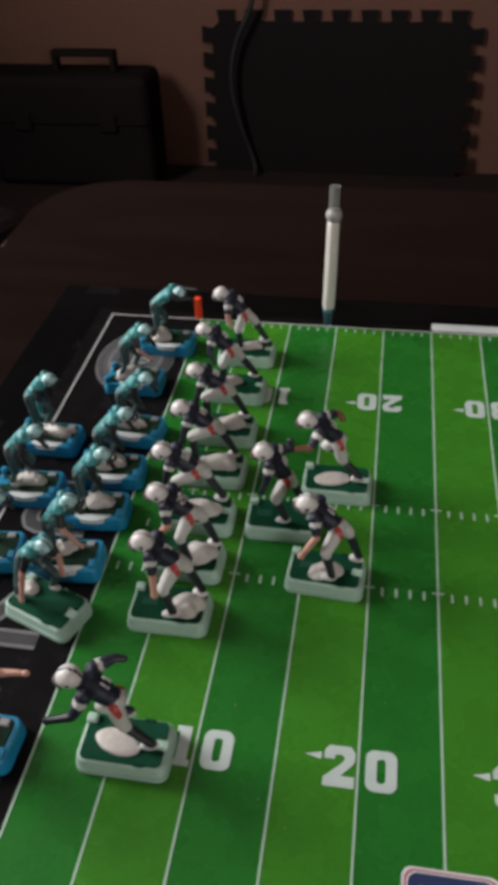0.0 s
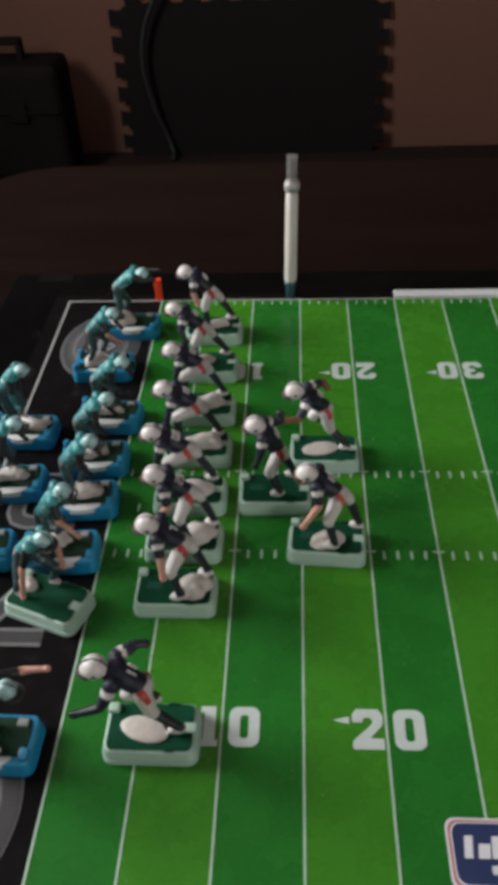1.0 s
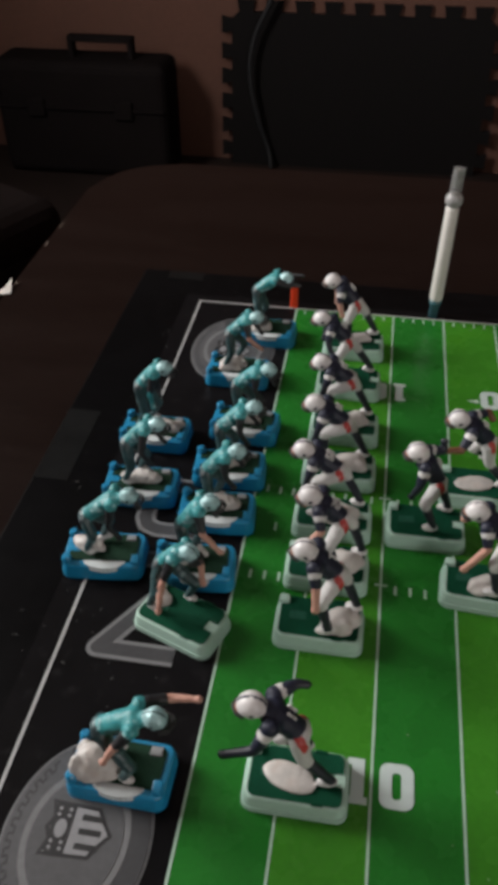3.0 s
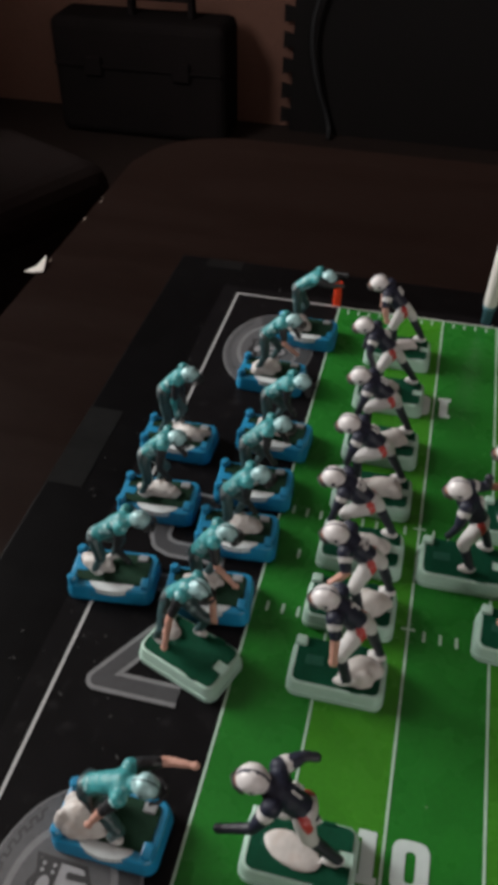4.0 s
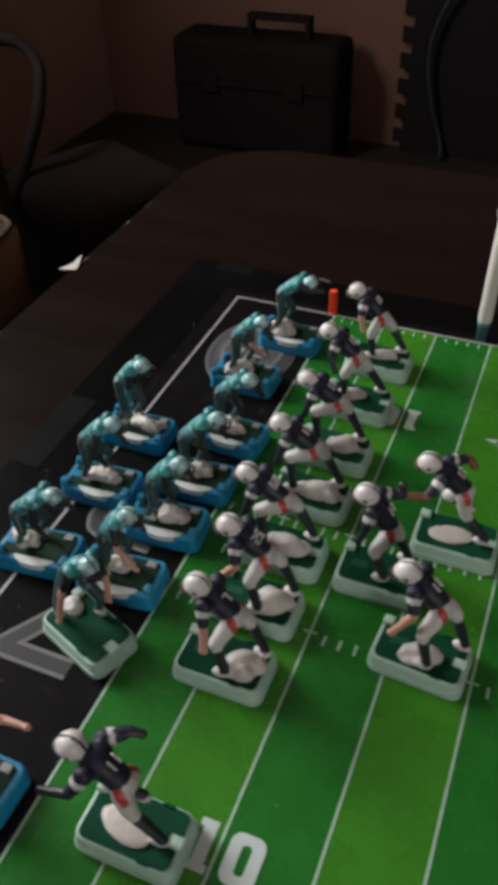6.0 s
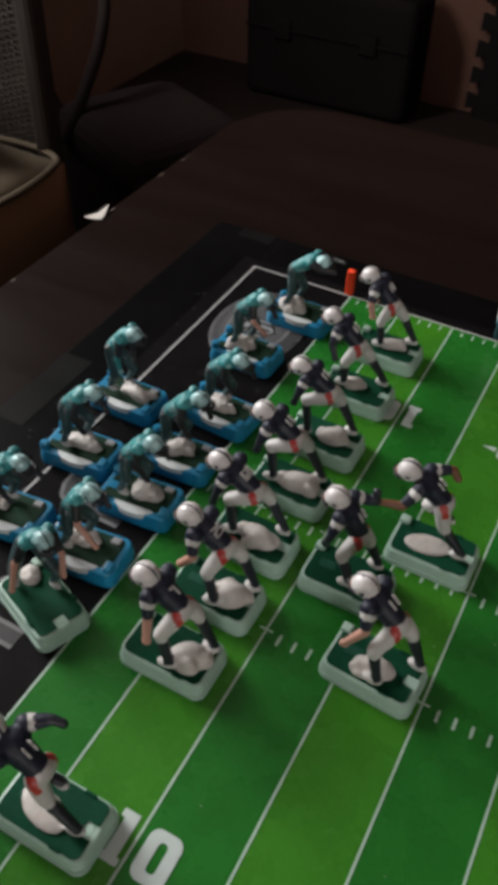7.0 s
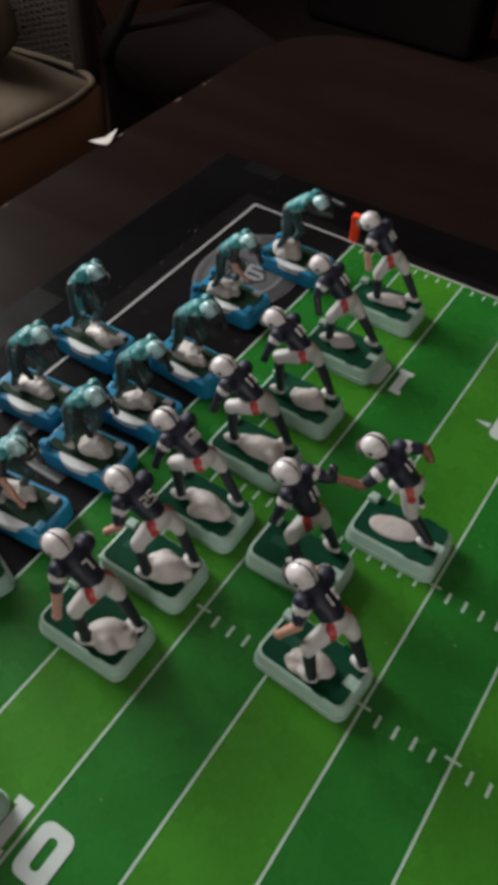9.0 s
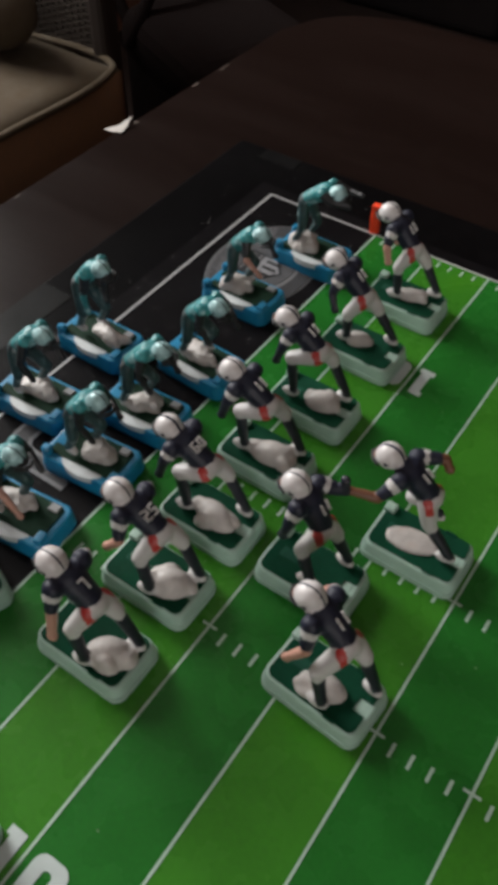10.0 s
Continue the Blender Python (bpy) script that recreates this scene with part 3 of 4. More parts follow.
def make_base(label, shell, felt, blue, group):
    """A vibrating-game base: tray with flared foot, green top plate with a notch, posts, slots and dial. It points to +x."""
    b = thing("player_base", label, "game base", group)
    bm = bmesh.new()
    rows = []
    for e, z in ((0.0, 0.0), (0.0, 0.0030), (0.0004, 0.0060), (0.0006, 0.0074), (0.0010, 0.0080), (0.0016, 0.0082)):
        rows.append([bm.verts.new((x, y, z)) for x, y in rounded(-L2 + e, -W2 + e, L2 - e, W2 - e, 0.0042 - e * 0.6, 5)])
    for a, c in zip(rows, rows[1:]):
        for i in range(len(a)):
            j = (i + 1) % len(a)
            bm.faces.new((a[i], a[j], c[j], c[i]))
    bm.faces.new(rows[0][::-1]), bm.faces.new(rows[-1])
    part("tray", bm, shell, b, smooth=False)
    # the plate, notched at the rear end
    e = 0.0021 if not blue else 0.0034
    x0, x1, y0, y1 = -L2 + e, L2 - e, -W2 + (0.0040 if blue else e * 0.75), W2 - e * 0.75
    bm = bmesh.new()
    o = rounded(x0, y0, x1, y1, 0.0026, 4)
    k = max(i for i, p in enumerate(o) if p[0] < x0 + 1e-6 and p[1] > 0)
    o = o[:k + 1] + [(x0, 0.0026), (x0 + 0.0045, 0.0026), (x0 + 0.0045, -0.0026), (x0, -0.0026)] + o[k + 1:]
    prism(bm, o, 0.0070, HB)
    part("plate", bm, felt, b, "dark green top plate")
    for y in ((W2 - 0.0040,) if not blue else (W2 - 0.0035, -W2 + 0.0035)):
        bm = bmesh.new()
        xx = L2 - 0.0030 if not blue else -L2 + 0.0030
        if blue:
            lathe(bm, (xx, y, 0.0060), (xx, y, 0.0118), [(0, 0.0023), (0.8, 0.0023), (1, 0.0015)], 10)
        else:
            box(bm, xx - 0.0024, -y - 0.0021, 0.0060, xx + 0.0022, -y + 0.0021, 0.0108, 0.0008, 2)
        part("post", bm, shell, b)
    bm = bmesh.new()
    box(bm, -L2 + 0.0030, -0.0022, 0.0072, -L2 + 0.0072, 0.0022, 0.0084, 0.0003, 1)
    part("tab", bm, shell, b)
    if blue:
        bm = bmesh.new()
        box(bm, L2 - 0.0095, W2 - 0.0066, 0.0078, L2 - 0.0050, W2 - 0.0030, HB + 0.0008, 0.0003, 1)
        part("grey_tab", bm, BASE_GREY, b, "pale grey tab")
        for xx in (L2 - 0.0034,):
            bm = bmesh.new()
            box(bm, xx - 0.0020, -W2 + 0.0022, 0.0072, xx + 0.0018, -W2 + 0.0075, 0.0100, 0.0006, 2)
            part("lug", bm, shell, b)
        bm = bmesh.new()
        n = 64
        o = []
        for i in range(n):
            a = 2 * math.pi * i / n
            r = 1.0 + (0.03 if i % 2 else -0.02)
            o.append((0.0012 + 0.0098 * r * math.cos(a), -W2 + 0.0042 + 0.0049 * r * math.sin(a)))
        prism(bm, o, 0.0054, 0.0085)
        part("dial", bm, DIAL, b, "white serrated dial")
    else:
        for xx, w in ((0.0085, 0.0016),):
            for s in (-1, 1):
                bm = bmesh.new()
                box(bm, xx - w, s * (W2 - 0.00095) - 0.0003, 0.0052, xx + w, s * (W2 - 0.00095) + 0.0003, 0.0062)
                part("slot", bm, SLOT, b, "dark slot in the side")
        bm = bmesh.new()
        box(bm, L2 - 0.0135, -0.0022, 0.0080, L2 - 0.0060, 0.0022, HB + 0.00025, 0.0002, 1)
        part("imprint", bm, PLATE_PALE, b, "paler green raised label field")
        bm = bmesh.new()
        prism(bm, rounded(-L2 - 0.0004, -W2 - 0.0004, L2 + 0.0004, W2 + 0.0004, 0.0044, 5), 0.0, 0.0026)
        part("skirt", bm, shell, b, "slightly wider foot of the tray")
        for s in (-1, 1):
            bm = bmesh.new()
            box(bm, -0.0105, s * (W2 - 0.0017) - 0.0007, 0.0078, -0.0060, s * (W2 - 0.0017) + 0.0007, HB + 0.0006, 0.0003, 1)
            part("lug", bm, felt, b)
        for s in (-1, 1):
            bm = bmesh.new()
            box(bm, -0.0040, s * (W2 - 0.0022) - 0.0006, 0.0070, 0.0050, s * (W2 - 0.0022) + 0.0006, 0.0083, 0.0003, 1)
            part("side_clip", bm, shell, b)
    return b


# ---- toy players: one plain mesh each ----
HELMET_FORM = 4                               # place of the helmet among a player's forms
SEGMENTS = {"0": "abcdef", "1": "bc", "2": "abged", "5": "afgcd", "6": "afgcde", "7": "abc", "|": "bc"}


def skin_of(prims, voxel, smooth):
    """One closed sculpted skin over all the prims, as a bmesh."""
    bm = bmesh.new()
    for p in prims:
        if p[0] == "cap":
            limb(bm, p[1], p[2], p[3], p[4], 0, 14)
        else:
            blob(bm, p[1], p[2], 0, p[3], 18, 12)
    bmesh.ops.recalc_face_normals(bm, faces=bm.faces)
    me = bpy.data.meshes.new("rough_shape")
    bm.to_mesh(me)
    bm.free()
    tmp = new("rough_shape", me)
    mod = tmp.modifiers.new("skin", "REMESH")
    mod.mode, mod.voxel_size = "VOXEL", voxel
    dg = bpy.context.evaluated_depsgraph_get()
    out = bpy.data.meshes.new_from_object(tmp.evaluated_get(dg))
    bpy.data.objects.remove(tmp)
    bm = bmesh.new()
    bm.from_mesh(out)
    for _ in range(smooth):
        bmesh.ops.smooth_vert(bm, verts=bm.verts, factor=0.5, use_axis_x=True, use_axis_y=True, use_axis_z=True)
    return bm


def distances(prims, pts):
    """How far each point lies from the surface of each prim."""
    out = np.empty((len(prims), len(pts)))
    for i, p in enumerate(prims):
        if p[0] == "cap":
            u, w = np.array(p[1]), np.array(p[2])
            d = w - u
            s = np.clip((pts - u) @ d / max(d @ d, 1e-12), 0, 1)
            out[i] = np.linalg.norm(pts - u - s[:, None] * d, axis=1) - (p[3] + (p[4] - p[3]) * s)
        else:
            r = np.array(p[2])
            q = (pts - np.array(p[1])) @ np.array(Euler([radians(v) for v in p[3]]).to_matrix())
            out[i] = (np.linalg.norm(q / r, axis=1) - 1) * r.min()
    return out


def make_player(name, label, look_of, head, chest, hip, legs, arms, mound=None, number="", group="", size=1.0, relief=0.10, seed=0):
    """A small painted player that faces +x, sculpted as one skin and painted by its forms.
    Places in millimetres over the base's plate: legs (knee, foot) and arms (elbow, hand, colour) for the y+ and the y- side."""
    mats, m = look_of
    V = lambda p: Vector(p) * 0.001
    head, chest, hip = V(head), V(chest), V(hip)
    up = (chest - hip).normalized()
    ang = math.degrees(math.atan2(up.x, up.z))
    prims, paint = [], []

    def cap(a, b, r0, r1, look_key):
        prims.append(("cap", a, b, r0 * size * 0.001, r1 * size * 0.001))
        paint.append(m[look_key])

    def egg(c, r, look_key, rot=(0, 0, 0)):
        prims.append(("egg", c, [v * size * 0.001 for v in r], rot))
        paint.append(m[look_key])

    # trunk, shoulder pads, hips, helmet
    cap(hip + up * 0.002, chest, 4.3, 5.0, "jersey")
    egg(chest, (4.3, 7.0, 4.7), "jersey", (0, ang, 0))
    egg(hip, (4.3, 4.9, 4.3), "pants", (0, ang, 0))
    cap(chest, head - (head - chest).normalized() * 0.003, 3.4, 3.0, "jersey")
    egg(head, (5.3, 4.75, 4.9), "helmet", (0, ang * 0.35, 0))
    egg(head + Vector((0.0032, 0, -0.0019)) * size, (2.9, 3.5, 2.8), "face")
    # legs
    for s, (knee, foot) in zip((1, -1), legs):
        top = hip + Vector((0, s * 0.0028 * size, -0.0008))
        knee, foot = V(knee), V(foot)
        shin = (foot - knee).normalized()
        cap(top, knee, 3.7, 2.9, "pants")
        cap(knee + shin * 0.0006, knee + shin * 0.0012, 2.8, 2.7, "pants")
        cap(knee + shin * 0.0034, foot + Vector((0, 0, 0.0018)), 2.4, 1.8, "sock")
        egg(foot + Vector((0.0013, 0, 0.0005)), (4.2, 2.2, 2.2), "shoe", (0, 0, s * 8))
    # arms: padded sleeve with two bands, bare or dark forearm, fist
    for s, (el, ha, tone) in zip((1, -1), arms):
        sh = chest + Vector((-up.z, 0, up.x)) * 0.0004 + Vector((0, s * 0.0066 * size, 0)) + up * 0.0012
        el, ha = V(el), V(ha)
        egg(sh, (3.6, 3.0, 3.4), "sleeve", (0, ang, 0))
        for q0, q1, r, look_key in ((0.00, 0.08, 3.0, "sleeve"), (0.18, 0.30, 3.05, "band"), (0.42, 0.46, 2.8, "lower_sleeve"), (0.62, 0.74, 2.5, "lower_sleeve")):
            cap(sh.lerp(el, q0), sh.lerp(el, q1), r, r - 0.1, look_key)
        cap(sh.lerp(el, 0.84), el, 2.0, 1.9, tone)
        cap(el, ha, 1.95, 1.45, tone)
        egg(ha, (2.1, 1.7, 1.8), "dark" if tone == "dark" else tone)
    # the lump that joins the feet to the base
    rnd = random.Random(seed)
    if mound:
        x, y, rx, ry, h, turn = mound
        for k in range(5 if h > 3 else 1):
            a = rnd.uniform(0, 6.3)
            q = 0.0 if k == 0 else 0.62
            px, py = rx * q * math.cos(a), ry * q * math.sin(a)
            t = radians(turn)
            g = (0.85 if h > 3 else 1.0) if k == 0 else rnd.uniform(0.35, 0.5)
            prims.append(("egg", V((x + px * math.cos(t) - py * math.sin(t), y + px * math.sin(t) + py * math.cos(t), 0.4)), [rx * g * 0.001, ry * g * 0.001, h * (1.0 if k == 0 else rnd.uniform(0.5, 0.95)) * 0.001], (0, 0, turn + rnd.uniform(-25, 25))))
            paint.append(m["mound"])
    bm = skin_of(prims, 0.00062, 2)
    off = Vector((seed * 0.37, seed * 0.11, 0))
    bm.normal_update()
    for v in bm.verts:
        n = noise.noise(v.co * 420 + off) + 0.6 * noise.noise(v.co * 900 + off)
        lump = 1.7 if v.co.z < 0.006 and v.normal.z > 0.1 else 1.0
        v.co += v.normal * (relief * 0.001 * n * lump)
        v.co.z = max(v.co.z, 0.0)
    # paint each face by the form that it belongs to, with wavering edges
    bm.faces.ensure_lookup_table()
    pts = np.array([f.calc_center_median()[:] for f in bm.faces])
    d = distances(prims, pts)
    wob = np.array([noise.noise(Vector(p) * 700 + off) for p in pts]) * 0.00013
    d += wob[None, :] * np.array([1 if i % 2 else -1 for i in range(len(prims))])[:, None]
    best = d.argmin(0)
    tint = np.array(paint)[best]
    helmet = best == HELMET_FORM
    q = (pts - np.array(head)) @ np.array(Euler((0, radians(ang * 0.35), 0)).to_matrix()) / (0.001 * size)
    tint[helmet & (np.abs(q[:, 1]) < 0.42) & (q[:, 2] > -1.5)] = m["stripe"]
    tint[helmet & (np.hypot(q[:, 0] + 0.6, q[:, 2] + 0.6) < 0.9) & (np.abs(q[:, 1]) > 3)] = m["decal"]
    # broad stripe down the outer side of the hips and thighs
    pants = tint == m["pants"]
    for s, (knee, foot) in zip((1, -1), legs):
        u = np.array(hip + Vector((-0.0004, s * 0.0046 * size, 0.0020)))
        w = np.array(hip + Vector((-0.0020, s * 0.0046 * size, -0.0024)))
        g = np.clip((pts - u) @ (w - u) / ((w - u) @ (w - u)), 0, 1)
        tint[pants & (np.linalg.norm(pts - u - g[:, None] * (w - u), axis=1) < 0.0017 * size)] = m["patch"]
    for f, t in zip(bm.faces, tint):
        f.material_index = int(t)
    # cage over the face
    for dz, r in ((-0.0031, 0.0046), (-0.0016, 0.0051)):
        arc = [head + Vector((0.0016 + r * math.cos(a), 0.0040 * math.sin(a), dz)) * 1.0 for a in (-1.4, -0.7, 0, 0.7, 1.4)]
        for p, q in zip(arc, arc[1:]):
            limb(bm, p, q, 0.00042, 0.00042, m["mask"], 6)
    # number painted on the back
    back = Vector((-up.z, 0, up.x))
    bars = {"a": (-1.15, 1.15, 1.55, 2.15), "g": (-1.15, 1.15, -0.3, 0.3), "d": (-1.15, 1.15, -2.15, -1.55), "b": (-1.15, -0.55, 0.0, 2.15), "c": (-1.15, -0.55, -2.15, 0.0), "f": (0.55, 1.15, 0.0, 2.15), "e": (0.55, 1.15, -2.15, 0.0)}
    for k, ch in enumerate(number):
        mid = hip.lerp(chest, 0.70) + back * 0.0052 * size + Vector((0, ((len(number) - 1) / 2 - k) * 0.0031, 0))
        for ya, yb, za, zb in [bars[s] for s in SEGMENTS[ch]]:
            vs = [bm.verts.new(mid + back * h + Vector((0, y * 0.001, 0)) + up * (z * 0.001)) for h in (-0.0012, 0.0003) for y, z in ((ya, za), (yb, za), (yb, zb), (ya, zb))]
            for q in ((0, 1, 2, 3), (4, 5, 6, 7), (0, 1, 5, 4), (1, 2, 6, 5), (2, 3, 7, 6), (3, 0, 4, 7)):
                bm.faces.new([vs[n] for n in q]).material_index = m["number"]
    return tagged(part(name, bm, mats, smooth=True), label, "toy figure", group)


MATS_W = [HELMET_W, NAVY, OFFWHITE, BLACK, WHITE, SKIN, SKIN_DARK, RED, SOCK]
LOOK_W = (MATS_W, dict(helmet=0, stripe=1, decal=1, face=6, mask=3, jersey=1, sleeve=1, lower_sleeve=1, pants=4, sock=8, shoe=4, patch=7, skin=5, brown=6, dark=8, band=4, number=4, mound=2))
MATS_B = [TEAL_HELMET, TEAL, SILVER, BLACK, WHITE, SKIN, SKIN_DARK, OFFWHITE, TEAL_PANTS]
LOOK_B = (MATS_B, dict(helmet=0, stripe=8, decal=8, face=3, mask=3, jersey=1, sleeve=1, lower_sleeve=3, pants=8, sock=8, shoe=4, patch=2, skin=5, brown=6, dark=3, band=3, number=4, mound=7))

HOME, AWAY = "white-helmet team", "teal team"
base_w = make_base("milky white plastic player base with dark green top", BASE_WHITE, PLATE, False, "white player bases")
base_b = make_base("bright blue plastic player base with white dial", BASE_BLUE, PLATE_OLD, True, "blue player bases")

# stances, in millimetres over the plate
def stance(head, chest, hip, legs, arms, mound=None, number="", shift=(0, 0, 0)):
    move = lambda p, k=1.0: tuple(a + b * k for a, b in zip(p, shift))
    return dict(head=move(head), chest=move(chest, 0.8), hip=move(hip, 0.4), legs=legs, arms=[(move(e, 0.8), move(h, 0.8), tone) for e, h, tone in arms], mound=mound, number=number)


def charging(number="||", shift=(0, 0, 0), mound=(-3, 1.5, 11, 6.2, 6.5, 10)):
    return stance((16.5, 0.5, 40), (10.0, 0.3, 36), (-0.6, 0.2, 28.5), (((9.0, 5.8, 24.0), (8.0, 4.2, 2.2)), ((-4.6, -5.0, 21.5), (-12.8, -6.0, 2.6))), (((13, 9.5, 30.5), (14.5, 10.5, 24.5), "dark"), ((14, -10, 32.5), (19.5, -10, 28.5), "dark")), mound, number, shift)


def propped(number="||", shift=(0, 0, 0), hand=(1.5, 13.5, 22), mound=(-8.0, 2.0, 10.0, 6.6, 8.0, 18)):
    return stance((8.0, 1.5, 44), (2.8, 0.6, 38.5), (-5.8, 0.2, 30), (((-0.5, 7.6, 19.0), (-4.0, 8.6, 2.4)), ((-9.6, -4.2, 23.0), (-15.5, -6.0, 2.6))), (((2.0, 11.0, 31.5), hand, "skin"), ((7.0, -10.5, 34.0), (11.5, -9.5, 27.5), "skin")), mound, number, shift)


def sprinting(tone, reach, rear, number="||", shift=(0, 0, 0)):
    return stance((16.8, 2.0, 42.3), (9.2, 1.0, 37.5), (0.0, 0.3, 28.5), (((-2.2, 2.8, 16.5), (-12.5, 2.4, 2.2)), ((7.0, -1.0, 22.0), (-3.0, -4.5, 13.5))), (reach + (tone,), rear + (tone,)), (2.5, 1.6, 10.6, 5.8, 1.7, -12), number, shift)


WHITE_TEAM = [
    (0.0428, -0.0478, 180, stance((16.4, -2.5, 39.2), (9.6, -1.6, 35), (0.5, 0, 26.5), (((4.6, 4.8, 17.5), (3.0, 5.0, 2.2)), ((-5.0, -4.6, 19.0), (-13.0, -6.0, 2.4))), (((10.5, 8.5, 29.0), (8.5, 9.0, 21.5), "skin"), ((13, -9.5, 28.0), (13.0, -8.5, 21.0), "skin")), (-3, 0, 9, 4.6, 4.0, 10), "||"), LOOK_W, "crouching toy player in navy jersey with bare arms"),
    (0.0423, -0.0908, 180, stance((18.6, -1.5, 38.2), (11.6, -1.0, 34), (2.2, -0.6, 25.5), (((6.6, 5.0, 17.5), (7.0, 3.4, 2.2)), ((-3.2, -4.6, 18.5), (-12.5, -6.2, 2.4))), (((13.5, 9.0, 28.5), (10.5, 11.0, 22.0), "dark"), ((16, -8.5, 28.0), (17.0, -7.0, 21.0), "dark")), (1.5, 0.5, 6.8, 4.4, 5.0, 25), "||"), LOOK_W, "leaning toy player in navy jersey with dark sleeves"),
    (0.0428, -0.1343, 180, charging("||", (-1.5, 0.5, -1.0), (-5, 1, 9.5, 6.0, 6.0, -12)), LOOK_W, "crouching toy player with white helmet and red hip stripe"),
    (0.0428, -0.1713, 180, charging("||", (-1.5, 2.0, 0.0), (-4, 0.5, 12, 6.8, 6.0, 8)), LOOK_W, "crouching toy player with red hip stripe behind a broad pale lump"),
    (0.0423, -0.2088, 180, charging("60", (-0.5, 1.0, 0.0)), LOOK_W, "crouching toy player with white number and red hip stripe"),
    (0.0423, -0.2418, 180, propped("25", (1.8, 1.0, -0.8), (7.0, 12.0, 25.5)), LOOK_W, "toy player with white number holding a bare hand low"),
    (0.0418, -0.2748, 180, propped("7", (0, 0.3, -0.3)), LOOK_W, "toy player propping a bare arm at the line's end"),
    (0.0878, -0.2078, 180, stance((9.3, 0.5, 43.5), (4.8, -0.4, 37.5), (-2.2, 0, 26.5), (((2.5, 5.2, 16.0), (-2.8, 6.8, 2.2)), ((-4.8, -5.4, 19.0), (-10.2, -8.0, 2.2))), (((7.0, 9.0, 29.5), (9.5, 7.0, 21.5), "dark"), ((-3.5, -11.0, 36.5), (-3.0, -11.0, 42.0), "dark")), None, "||"), LOOK_W, "upright toy passer in navy jersey with dark sleeves"),
    (0.1148, -0.1752, 180, sprinting("brown", ((14.5, 13.0, 31.5), (23.5, 17.0, 33.5)), ((1.5, -10.5, 38.5), (-1.0, -10.0, 35.0)), "||", (0, 2.0, 0.4)), LOOK_W, "running toy player with brown arm stretched forward"),
    (0.1143, -0.2424, 176, propped("||", (2.6, -3.2, -3.4), (9.5, 9.5, 15.5), (-1.0, 3.0, 10.0, 5.6, 5.4, 20)), LOOK_W, "toy player bent with a bare arm on the pale lump"),
    (0.0403, -0.3473, 180, sprinting("dark", ((14.5, 11.0, 29.5), (25.0, 12.0, 26.0)), ((3.0, -10.5, 39.5), (-0.5, -11.5, 38.5)), "||", (0, -1.8, -0.8)), LOOK_W, "sprinting toy receiver with dark sleeve stretched forward"),
]


def crouching(head, near, far=None, hip=(-4.5, 0, 23.5), rise=2.0, mound=(-2, 1, 11, 5.4, 4.2, -8), feet=((-1.0, 5.2, 2.6), (-7.0, -4.8, 2.6))):
    """A bent defender: back arched from the hips to the lowered head; near and far arms as (elbow, hand, colour)."""
    hx, hy, hz = head
    chest = (hip[0] + (hx - hip[0]) * 0.62, hip[1] + (hy - hip[1]) * 0.6, hip[2] + (hz - hip[2]) * 0.66 + rise)
    legs = [((f[0] + 4.0, f[1] * 1.1, 13.0), f) for f in feet]
    far = far or ((hx - 4, 8.5, hz - 9), (hx + 1.5, 7.0, hz - 16), "dark")
    return dict(head=head, chest=chest, hip=hip, legs=legs, arms=(far, near), mound=mound, size=0.82, relief=0.26)


